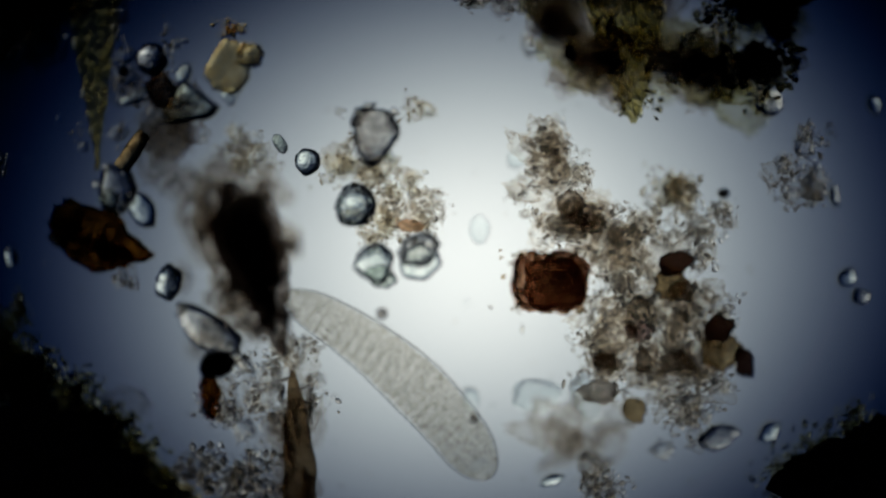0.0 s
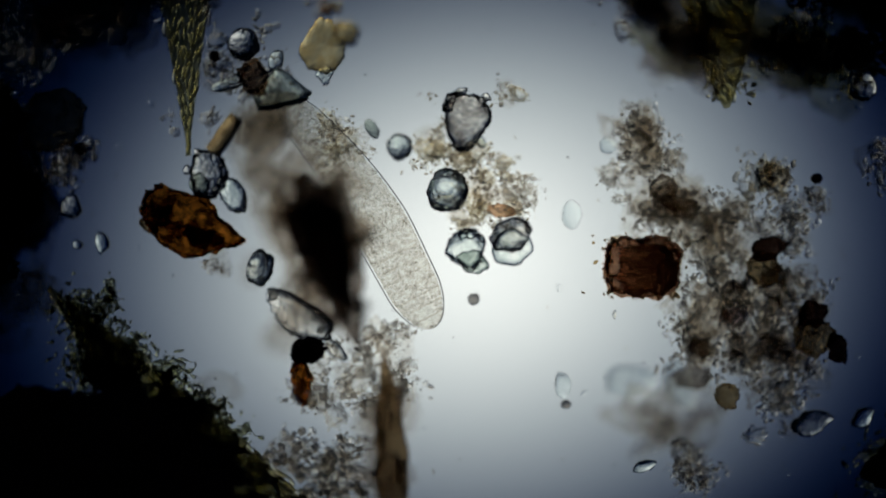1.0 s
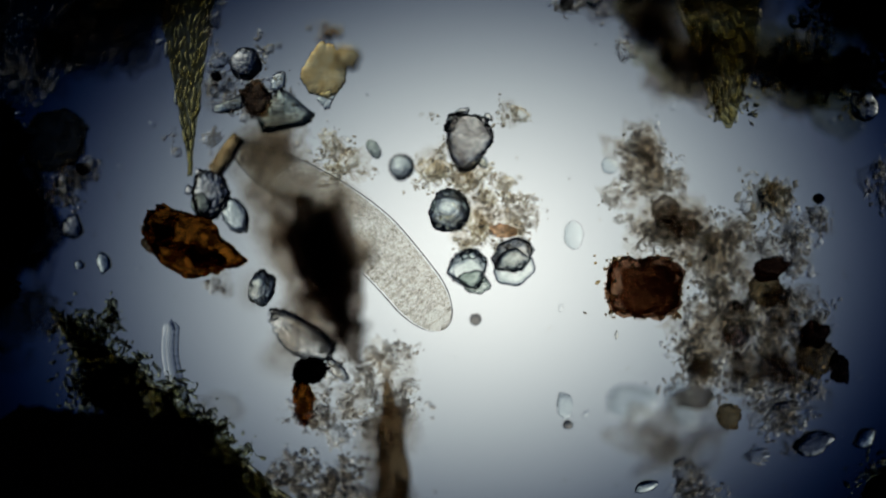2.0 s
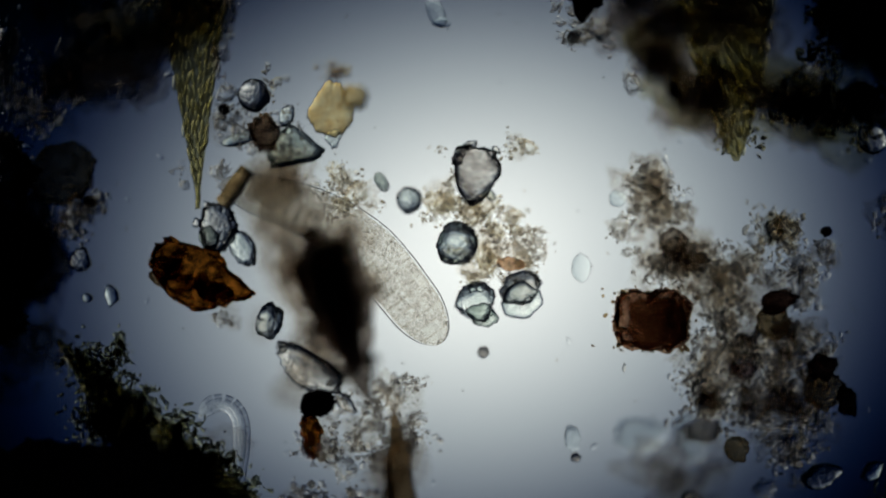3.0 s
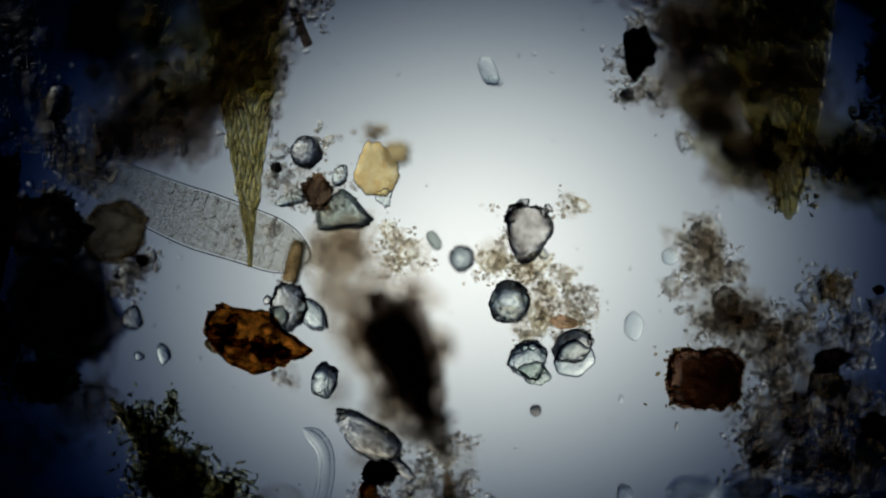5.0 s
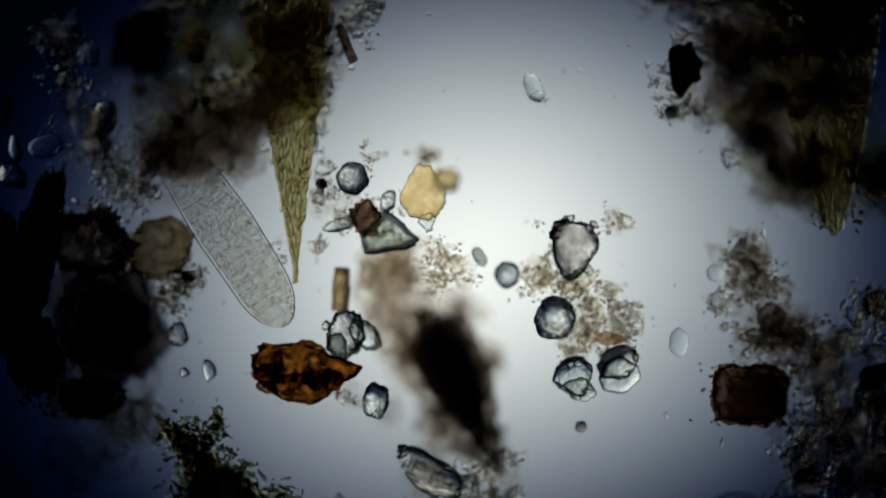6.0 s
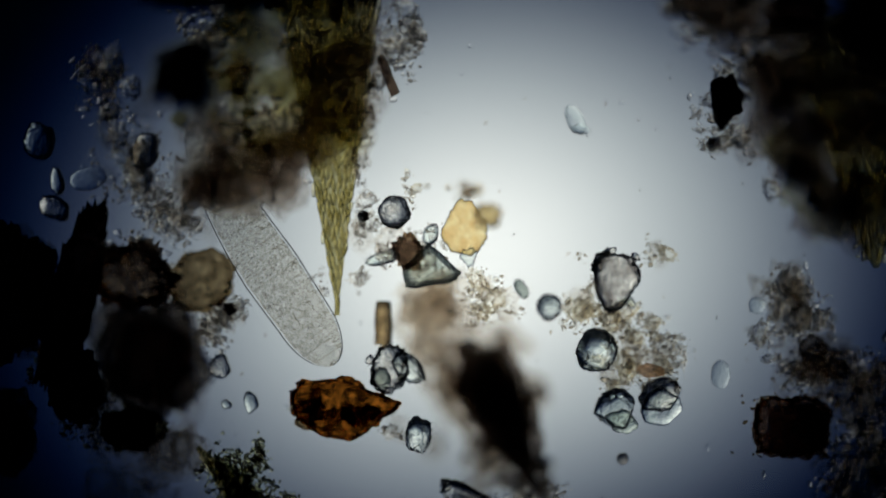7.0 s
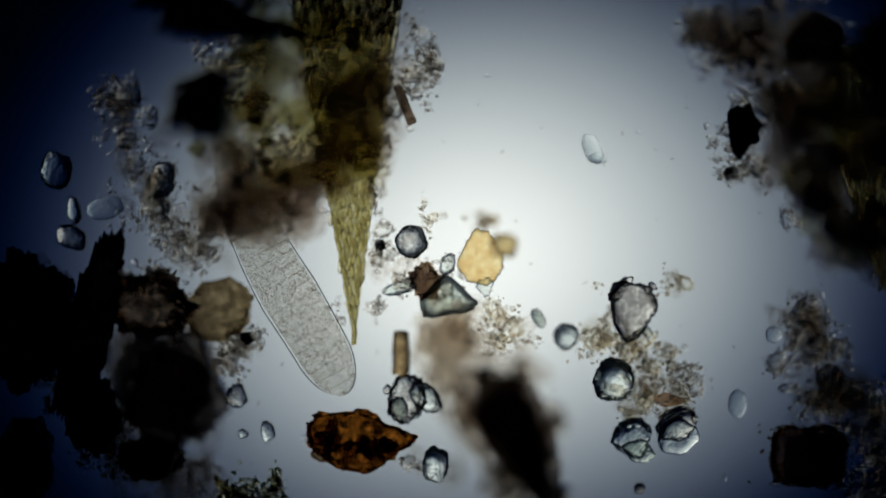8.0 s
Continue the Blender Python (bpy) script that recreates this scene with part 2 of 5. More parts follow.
def slide():
    bm = bmesh.new()
    bmesh.ops.create_cube(bm, size=1, matrix=Matrix.Translation((0, 0, -0.06)) @ Matrix.Diagonal((5.0, 3.6, 0.12, 1)))
    bmesh.ops.bevel(bm, geom=list(bm.edges), offset=0.01, segments=2, affect="EDGES")
    me = bpy.data.meshes.new("ground")
    bm.to_mesh(me)
    bm.free()
    me.materials.append(glass_material())
    tagged(new("ground", me), "clear glass microscope slide under the pond water", "slide", kind="structure")
    bm = bmesh.new()
    bmesh.ops.create_cube(bm, size=1, matrix=Matrix.Translation((0, 0, DEEP - 0.35)) @ Matrix.Diagonal((5, 5, 0.1, 1)))
    me = bpy.data.meshes.new("floor")
    bm.to_mesh(me)
    bm.free()
    me.materials.append(plain("black_base", (0.01, 0.01, 0.012)))
    tagged(new("floor", me), "matt black microscope base below the lamp", "base", kind="structure")


def lamp():
    ob = holder("microscope_lamp", 784, 441, 0, "round black microscope lamp with a glowing white lens", "lamp")
    ob.location = (MIDDLE[0], MIDDLE[1], DEEP - 0.3)
    n, r = 96, 1.25 * SPREAD
    ring = [(r * math.cos(2 * math.pi * k / n), r * math.sin(2 * math.pi * k / n), 0.3) for k in range(n)]
    lens = part("lens", (np.array(ring), [list(range(n))]), lamp_material(), ob, "glowing lens, vignette to dim blue painted into its glow", False)
    lens.rotation_euler.z = LEAN
    v, f = [], []
    prof = ((r, 0.302), (r, 0.33), (r + 0.12, 0.33), (r + 0.16, 0.29), (r + 0.16, 0.0), (r, 0.0))
    for k in range(n):
        a = 2 * math.pi * k / n
        v += [(p * math.cos(a), p * math.sin(a), z) for p, z in prof]
    for k in range(n):
        for j in range(len(prof)):
            a, b = k * 6 + j, k * 6 + (j + 1) % 6
            c, d = ((k + 1) % n) * 6 + (j + 1) % 6, ((k + 1) % n) * 6 + j
            f.append((a, b, c, d))
    part("housing", (np.array(v), f), plain("black_paint", (0.012, 0.012, 0.014), 0.4), ob, "black metal housing ring", False)
    return ob


slide()
LAMP_THING = lamp()


# ---------------------------------------------------------------- mineral grains
def mineral(u, v, size, seed, label, mat=CRYSTAL, z=4, rz=0, facets=9, rough=0.12, fine=0.0, group="", name="mineral_grain", soft=0.03, level=5, taper=0.0, crumble=0.10):
    w, f = lump_shape(size, seed, level, rough, 1.3, facets, fine, soft, crumble if facets else 0.05)
    w[:, 0] *= 1 + taper * w[:, 1] / size[1] * 2000
    if mat is not PALE and facets:
        top = size[2] / 2000 * 0.65
        w[:, 2] = top * np.tanh(w[:, 2] / top)
    ob = thing(name, (w, f), mat, u, v, label, "mineral grain", group, z, rz)
    if min(size[:2]) > 58 and mat is not PALE:
        chipped(ob, size, seed, mat, rz)
    return ob


def chipped(ob, size, seed, mat, rz):
    """Small angular chips that cling to the rim of a grain."""
    rs = hash_random(seed + 4000)
    for k in range(int(rs.randint(4, 7) * max(1.0, size[0] / 90))):
        a = rs.uniform(0, 2 * math.pi)
        s = rs.uniform(0.11, 0.24) * min(size[:2])
        g, f = lump_shape((s * rs.uniform(0.9, 1.7), s, s * 0.6), seed * 31 + k, 3, 0.3, 1.6, 6, 0.0, 0.04, 0.2)
        r = rs.uniform(0.36, 0.47)
        q = turned(np.array([[math.cos(a) * size[0] * r, math.sin(a) * size[1] * r, 0]]), rz=rz)[0] / 1000
        q[2] = size[2] / 2000 * rs.uniform(0.5, 0.9)
        part("chip", (turned(g, rz=math.degrees(a) + 90 + rz + rs.uniform(-25, 25)) + q, f), mat, ob)


def bead(u, v, size, seed, label, mat=SOOT, z=10, name="bead", rough=0.12):
    return thing(name, lump_shape(size, seed, 4, rough * 1.4, 2.2, 0, 0.05, 0.05, 0.2), mat, u, v, label, "bead", "", z)


GRAIN_MESHES = {}


def grain_meshes(mat):
    """Seven uneven grains of unit size, shared by all coarse grains of a material."""
    if mat.name not in GRAIN_MESHES:
        GRAIN_MESHES[mat.name] = [mesh_of("grain", *lump_shape((1000, 700, 560), 900 + k, 3, 0.5, 1.5, 6, 0.2), mat) for k in range(7)]
    return GRAIN_MESHES[mat.name]


def floc(u, v, places, seed, label, mat=GRAINS, size=(5, 13), z=(2, 110), group="flocs of detritus", name="detritus_floc", stretch=1.9):
    """Loose detritus: many grains that cling together, the coarse ones single."""
    ob = holder(name, u, v, 0, label, "detritus", group)
    rs = hash_random(seed + 7000)
    w, f = grain_cloud([(x - u, y - v, a * 1.05, b * 1.05, max(1, int(n * 2.3))) for x, y, a, b, n in places], seed, (size[0] * 0.35, size[1] * 0.6), z, stretch)
    part("fine_dust", (w, f), mat, ob, smooth=False, kind="stuff")
    slime_films(ob, u, v, [(x, y, a * 0.8, b * 0.8, n // 22) for x, y, a, b, n in places], seed + 1, (z[1] * 0.7, z[1] * 1.5), HAZE, (26, 66))
    if mat in (GRAINS, TAN):
        clumps(ob, u, v, [(x, y, a, b, max(1, n // 24)) for x, y, a, b, n in places], seed + 2, (z[0] + 8, z[0] + 0.5 * (z[1] - z[0])), CLUMP if mat is GRAINS else TAN_CLUMP)
    for x, y, a, b, n in places:
        for k in range(min(9, int(n * 0.10))):
            g = rs.normal(size=2) * 0.5
            c = new("grain", grain_meshes(mat)[rs.randint(7)])
            c.parent = ob
            s = rs.uniform(size[1] * 0.6, size[1] * 1.1) / 1000
            c.matrix_local = Matrix.Translation(((x - u + g[0] * a) / 1000, -(y - v + g[1] * b) / 1000, max(rs.uniform(*z) / 1000, s * 0.55))) @ \
                pose(0, 0, 0, rs.uniform(-40, 40), rs.uniform(-40, 40), rs.uniform(0, 360)) @ Matrix.Scale(s, 4)
    return ob


def clumps(ob, u, v, places, seed, z, mat):
    """Crumbly translucent crusts that hold a floc together, each one a piece."""
    rs = hash_random(seed)
    for x, y, a, b, n in places:
        for k in range(n):
            g = rs.normal(size=2) * 0.40
            s = rs.uniform(14, 38)
            w, f = lump_shape((s * rs.uniform(1, 1.6), s, s * 0.5), rs.randint(99999), 4, 0.5, 1.9, 0, 0.0, 0.05, 0.55)
            w = turned(w, rz=rs.uniform(0, 180))
            q = np.array([(x - u + g[0] * a) / 1000, -(y - v + g[1] * b) / 1000, rs.uniform(*z) / 1000])
            q[2] = max(q[2], 0.001 - w[:, 2].min())
            part("crust", (w + q, f), mat, ob)


def slime(u, v, places, seed, label, z=(100, 190), mat=HAZE, name="slime_veil", size=(50, 110), group="veils of slime"):
    """Soft translucent films in loose folds, each one a piece."""
    ob = holder(name, u, v, 0, label, "slime", group)
    slime_films(ob, u, v, places, seed, z, mat, size)
    return ob


def slime_films(ob, u, v, places, seed, z, mat=HAZE, size=(50, 110)):
    rs = hash_random(seed)
    for x, y, a, b, n in places:
        for k in range(n):
            g = rs.normal(size=2) * 0.42
            w, f = lump_shape((rs.uniform(*size), rs.uniform(*size) * 0.7, 26), rs.randint(99999), 4, 0.5, 2.0, 0, 0.0, 0.05, 0.3)
            w = turned(w, rz=rs.uniform(0, 180))
            part("film", (w + np.array([(x - u + g[0] * a) / 1000, -(y - v + g[1] * b) / 1000, rs.uniform(*z) / 1000]), f), mat, ob)


CENTRE = "clear grains in the middle"
mineral(859, 328, (92, 122, 60), 11, "smoky pear-shaped mineral grain with a pointed end", SMOKE, rz=-14, facets=11, fine=0.05, group=CENTRE, taper=0.12)
mineral(884, 372, (26, 20, 18), 19, "tiny clear chip beside a larger grain", CRYSTAL, rz=-30, facets=7, group=CENTRE)
mineral(826, 459, (72, 74, 70), 12, "round dark-rimmed mineral grain with a bright centre", CRYSTAL, facets=0, rough=0.16, fine=0.07, group=CENTRE)
ANGULAR = mineral(936, 534, (76, 60, 56), 14, "clear angular mineral grain with a dark faceted top", SMOKY, rz=14, facets=8, soft=0.03, group=CENTRE)
TEAL = mineral(862, 562, (74, 72, 56), 13, "clear blue-tinged mineral grain with dark edges", CRYSTAL, facets=8, group=CENTRE)
mineral(742, 380, (46, 46, 40), 15, "small round clear grain with a grey ring", CRYSTAL, 70, facets=0, fine=0.05, group=CENTRE)
mineral(693, 348, (22, 38, 24), 16, "small oblong greenish grain in water", GREENSTONE, 70, rz=30, facets=8)
mineral(1046, 500, (34, 50, 26), 17, "small clear oval shell in the open", PALE, 2, facets=0)
mineral(1110, 378, (30, 30, 22), 18, "pale round shell beside the floc", PALE, 2, facets=0)
floc(860, 430, ((792, 388, 44, 34, 55), (845, 405, 50, 40, 60), (880, 440, 42, 50, 60), (930, 465, 50, 45, 60), (885, 495, 60, 34, 60),
                (850, 520, 30, 24, 24), (925, 288, 26, 30, 28), (815, 330, 26, 44, 22), (900, 400, 40, 50, 30)), 21,
     "tan floc of fine grains between clear crystals", TAN, (5, 13))
floc(935, 462, ((930, 460, 40, 36, 40), (955, 470, 40, 40, 14)), 22, "brown clot of fine grains", GRAINS, (6, 14), (30, 100))
thing("rust_grain", lump_shape((48, 24, 26), 23, 3, 0.4, 2.5), RUST, 922, 493, "small rust-brown grain on a tan floc", "grain", z=30, rz=-8)

# ---------------------------------------------------------------- grains round the gold flake
BEAD_RING = mineral(467, 194, (56, 58, 50), 31, "round smoky grain with a dark rim", SMOKY, 14, 0, 0, 0.14, 0.06, name="ring_grain")
floc(507, 184, ((507, 182, 16, 34, 14),), 32, "a few clear yellowish grains beside a round grain", TAN, (8, 16))
bead(415, 221, (18, 20, 18), 33, "tiny black bead beside the moss leaf", SOOT, 20)


def flake_shape(w, h, t, seed, n=40, rough=0.16, corner=4, egg=0.0):
    """A flat, ragged flake with a rounded edge."""
    rs = hash_random(seed)
    off = Vector(rs.uniform(-50, 50, 3))
    v, f = [], []
    levels = ((0.3, -0.5), (0.6, -0.5), (0.88, -0.5), (0.985, -0.3), (1.0, 0.0), (0.985, 0.3), (0.88, 0.5), (0.6, 0.5), (0.3, 0.5))
    for s, z in levels:
        for k in range(n):
            a = 2 * math.pi * k / n
            c, d = math.cos(a), math.sin(a)
            r = (abs(c) ** (corner / 3) + abs(d) ** (corner / 3)) ** (-3 / corner)
            r *= 1 + rough * noise.noise(Vector((c, d, 0)) * 2.1 + off) + rough * 0.5 * noise.noise(Vector((c, d, 0)) * 6 + off)
            v.append((r * s * c * (1 - egg * d * s) * w / 2000, r * s * d * h / 2000, z * t / 1000 + 0.0014 * noise.noise(Vector((c * s, d * s, z)) * 3 + off)))
    m = len(levels)
    for j in range(m - 1):
        for k in range(n):
            a, b = j * n + k, j * n + (k + 1) % n
            f += [(a, b, b + n), (a, b + n, a + n)]
    lo, hi = len(v), len(v) + 1
    v += [(0, 0, -0.5 * t / 1000), (0, 0, 0.5 * t / 1000)]
    for k in range(n):
        b = (k + 1) % n
        f += [(lo, b, k), (hi, (m - 1) * n + k, (m - 1) * n + b)]
    return np.array(v), np.array(f)


def gold_flake():
    ob = holder("gold_flake", 605, 222, 24, "ragged translucent golden-yellow flake with a dark outline", "flake")
    part("plate", flake_shape(78, 106, 18, 41, 120, 0.16, 5.0, 0.22), GOLD, ob)
    w, f = flake_shape(30, 34, 10, 46, 60, 0.3, 5, -0.3)
    part("splinter", (w + np.array([0.004, -0.052, 0.0]), f), CRYSTAL, ob, "clear splinter at its broad end")
    w, f = lump_shape((46, 40, 24), 42, 4, 0.3, 2, 0, 0, 0.05, 0.3)
    part("shard", (w + np.array([0.042, 0.020, 0.13]), f), GOLD, ob, "blurred golden shard on its flank")
    w, f = grain_cloud([(14, -70, 26, 20, 26)], 43, (5, 13), (90, 170))
    part("dust", (w, f), GOLD, ob, "golden crumbs at its end", kind="stuff")
    return ob


FLAKE = gold_flake()


def crystal_corners():
    """The clear wedge below the angular grain and the teal corner of its neighbour."""
    w, f = flake_shape(76, 68, 20, 143, 60, 0.1, 5.0, 0.2)
    part("wedge", (turned(w, rz=20) + np.array([0.004, -0.022, 0.020]), f), CRYSTAL, ANGULAR, "clear wedge with a thin dark edge")
    w, f = flake_shape(62, 44, 22, 144, 60, 0.14, 4.2, 0.2)
    part("corner", (turned(w, rz=-20) + np.array([0.010, -0.020, 0.024]), f), GREENSTONE, TEAL, "teal corner")


crystal_corners()
def slab_shape(outline, thick):
    """A flat angular crystal with sloping sides, from its outline in thousandths."""
    rs = hash_random(44)
    ring = []
    for (x0, y0), (x1, y1) in zip(outline, outline[1:] + outline[:1]):
        ring += [(x0 + (x1 - x0) * k / 6 + rs.normal() * 1.3, y0 + (y1 - y0) * k / 6 + rs.normal() * 1.3) for k in range(6)]
    outline = ring
    n, v, f = len(outline), [], []
    for s, z in ((0.72, 0.0), (1.0, 0.45), (0.97, 0.6), (0.66, 1.0)):
        v += [(x * s / 1000, y * s / 1000, z * thick / 1000) for x, y in outline]
    for j in range(3):
        for k in range(n):
            a, c = j * n + k, j * n + (k + 1) % n
            f += [(a, c, c + n), (a, c + n, a + n)]
    f += [(0, k + 1, k) for k in range(1, n - 1)] + [(3 * n, 3 * n + k, 3 * n + k + 1) for k in range(1, n - 1)]
    return np.array(v), f


PRISM = thing("mineral_prism", slab_shape(((-43, -38), (37, -24), (53, -4), (-10, 46), (-30, 26), (-54, -8)), 46), GREENSTONE, 543, 290,
              "grey-green angular mineral prism with dark edges", "mineral grain", z=6, smooth=False)
WEDGE = mineral(443, 273, (62, 24, 22), 45, "small pale wedge-shaped chip", CRYSTAL, 14, 15, 6, name="mineral_chip")
LOOP = mineral(526, 232, (26, 44, 24), 46, "small clear loop-shaped chip", CRYSTAL, 14, -10, 6, name="mineral_chip")
MAR = thing("maroon_clot", lump_shape((50, 58, 30), 47, 5, 0.5, 1.7, 0, 0, 0.05, 0.22), CLOT, 487, 262, "maroon-brown clot between clear chips", "clot", z=34)
CROWN = floc(485, 262, ((470, 258, 50, 44, 40), (515, 262, 40, 44, 34)), 48, "greyish grains round a maroon clot", GRAINS, (6, 14))
PATCH = slime(505, 350, ((512, 345, 44, 40, 7), (490, 390, 24, 50, 3), (530, 330, 30, 30, 3)), 49, "soft brown slime hanging above the grains", (110, 230))
PATCH_DARK = thing("brown_clot", lump_shape((92, 66, 50), 50, 4, 0.4, 1.6, 0, 0, 0.05, 0.3), DUN_FILM, 506, 358, "dark brown blurred clot above the grains", "clot", z=150)
floc(625, 372, ((620, 370, 60, 44, 60), (650, 355, 50, 36, 30)), 51, "tan floc behind the dark lump", TAN, (6, 14), (2, 60))


def rod_shape(length, width, seed, n=16):
    v, f = [], []
    rs = hash_random(seed)
    off = Vector(rs.uniform(-50, 50, 3))
    prof = ((0.0, 0.0), (0.0, 0.7), (0.03, 0.95), (0.25, 1.0), (0.5, 1.04), (0.75, 1.0), (0.97, 0.95), (1.0, 0.7), (1.0, 0.0))
    for s, r in prof:
        for k in range(n):
            a = 2 * math.pi * k / n
            q = r * (1 + 0.3 * noise.noise(Vector((math.cos(a), math.sin(a), s * 4)) + off))
            v.append(((s - 0.5) * length / 1000, q * math.cos(a) * width / 2000, q * math.sin(a) * width / 2000))
    for j in range(len(prof) - 1):
        for k in range(n):
            a, b = j * n + k, j * n + (k + 1) % n
            f += [(a, b, b + n), (a, b + n, a + n)]
    return np.array(v), np.array(f)


ROD = thing("straw_rod", rod_shape(78, 29, 52), STRAW, 434, 357, "straw-coloured plant rod leaning on clear grains", "rod", z=76, rz=55)
KNOT = mineral(400, 428, (72, 92, 56), 53, "rugged clear mineral grain beside the brown fragment", SMOKY, 4, 10, 9, 0.25, 0.12, name="rugged_grain", crumble=0.12)
DROP = mineral(450, 470, (48, 76, 44), 54, "clear oval mineral grain with a bright end", CRYSTAL, 6, 24, 12, 0.1, name="oval_grain")
CHIP = mineral(390, 450, (36, 46, 26), 57, "clear chip against a rugged grain", GREENSTONE, 20, 30, 8, 0.2, name="mineral_chip")
EYE = mineral(496, 591, (44, 62, 44), 55, "oval clear grain with a dark rim", CRYSTAL, 20, -14, 0, 0.3, 0.08, name="oval_grain")


def brown_fragment():
    """Curved amber-brown piece of bark-like tissue, thick at one end, with a pointed tail."""
    rs = hash_random(61)
    v, f = BALLS[6]
    w = v.copy()
    off = Vector(rs.uniform(-50, 50, 3))
    x = w[:, 0].copy()
    w[:, 1] *= np.where(x < 0.1, 1.0, 1 - 0.72 * ((np.maximum(x, 0.1) - 0.1) / 0.9) ** 1.1)
    w[:, 1] += 0.30 * x ** 2 - 0.12
    nz = np.array([noise.fractal(Vector(q) * 2.4 + off, 0.55, 2.1, 6) for q in w])
    w = w * (1 + 0.135 * nz)[:, None]
    w = w * np.array([0.096, 0.053, 0.028])
    ob = holder("brown_fragment", 375, 516, 32, "curved amber and dark brown plant fragment with ragged edges", "plant fragment")
    ob.rotation_euler.z = radians(-24)
    part("tissue", (w, f), AMBER, ob)
    for k in range(14):
        g, h = lump_shape((rs.uniform(24, 56), rs.uniform(14, 26), 18), 620 + k, 4, 0.5, 2.2, 0, 0.0, 0.05, 0.35)
        part("clot", (turned(g, rz=rs.uniform(0, 180)) + np.array([rs.uniform(-0.07, 0.05), rs.uniform(-0.034, 0.006), rs.uniform(-0.012, 0.012)]), h), CRUST, ob, "dark clot in the tissue")
    return ob


FRAGMENT = brown_fragment()
CRUMBS = floc(410, 590, ((420, 592, 26, 16, 24),), 63, "thin line of pale grains", GRAINS, (5, 12))


# ---------------------------------------------------------------- the dark lump and what lies under it
def dark_lump():
    ob = holder("dark_lump", 626, 584, 130, "black spear-shaped lump of detritus with a fuzzy brown coat", "detritus lump")
    v, f = BALLS[5]
    w = v.copy()
    off = Vector((3, 8, 1))
    y = w[:, 1]
    w[:, 0] *= np.clip(0.62 + 0.48 * y, 0.2, 0.98)
    nz = np.array([noise.fractal(Vector(q) * 2.6 + off, 0.6, 2.1, 5) for q in w])
    w = w * (1 + 0.22 * nz)[:, None] * np.array([0.068, 0.146, 0.05])
    part("core", (turned(w * np.array([1.06, 0.9, 0.8]), rz=17) + np.array([-0.008, 0.010, 0.08]), f), RIND, ob)
    part("heart", (turned(w * np.array([0.72, 0.72, 0.5]), rz=17) + np.array([-0.006, 0.012, 0.08]), f), PITCH, ob, "dark heart")
    g, h = lump_shape((34, 140, 40), 70, 4, 0.35, 1.8, 0, 0, 0.05, 0.35)
    part("branch", (turned(g, rz=12) + np.array([-0.092, 0.070, 0.05]), h), DUN_FILM, ob, "brown side branch")
    part("rind", (turned(w * np.array([1.14, 1.06, 1]), rz=17) + np.array([0.004, -0.006, 0.06]), f), DUN_FILM, ob, "dark brown rind")
    g, h = grain_cloud([(-30, -110, 70, 40, 16), (-50, -20, 30, 90, 16), (-20, 60, 36, 70, 14), (20, 100, 40, 50, 12), (46, 60, 20, 90, 14), (30, -90, 40, 40, 8)],
                       71, (12, 28), (70, 140), 1.5)
    part("coat", (g, h), DUN_FILM, ob, "fuzzy brown coat", kind="stuff")
    slime_films(ob, 626, 584, ((540, 465, 80, 70, 6), (535, 555, 64, 90, 5), (575, 640, 60, 70, 6), (590, 425, 110, 40, 7), (640, 590, 90, 140, 9)), 72, (60, 150), DUN_FILM, (46, 90))
    return ob


DARK = dark_lump()
RUGGED = mineral(562, 674, (134, 76, 54), 73, "large rugged clear mineral with dark blue-green edges", SMOKY, 4, -34, 10, 0.22, 0.1, name="rugged_grain", crumble=0.09)
SLIVER = mineral(630, 738, (62, 26, 24), 74, "thin dark sliver of mineral", SMOKY, 6, -36, 6, 0.1, name="mineral_chip")


def rust_hook():
    ob = holder("rust_hook", 577, 768, 4, "hook-shaped rust-red and black plant fragment", "plant fragment")
    w, f = lump_shape((54, 42, 36), 75, 5, 0.35, 1.7, 0, 0, 0.05, 0.24)
    part("head", (w + np.array([0.004, 0.028, 0.026]), f), SOOT, ob, "black knobbly head")
    w, f = lump_shape((34, 78, 36), 76, 4, 0.3, 2.4, 0, 0, 0.05, 0.3)
    part("stem", (turned(w, rz=6) + np.array([-0.008, -0.026, 0.022]), f), AMBER, ob, "rust-red stem")
    return ob


HOOK = rust_hook()
floc(680, 790, ((700, 740, 60, 44, 60), (660, 780, 50, 50, 50), (740, 790, 44, 50, 50), (625, 825, 44, 32, 40), (700, 830, 44, 40, 40), (735, 710, 50, 24, 34),
                (570, 815, 34, 30, 26), (600, 770, 40, 40, 30)), 77, "grey-brown floc of grains below the dark lump", GRAINS, (6, 17))


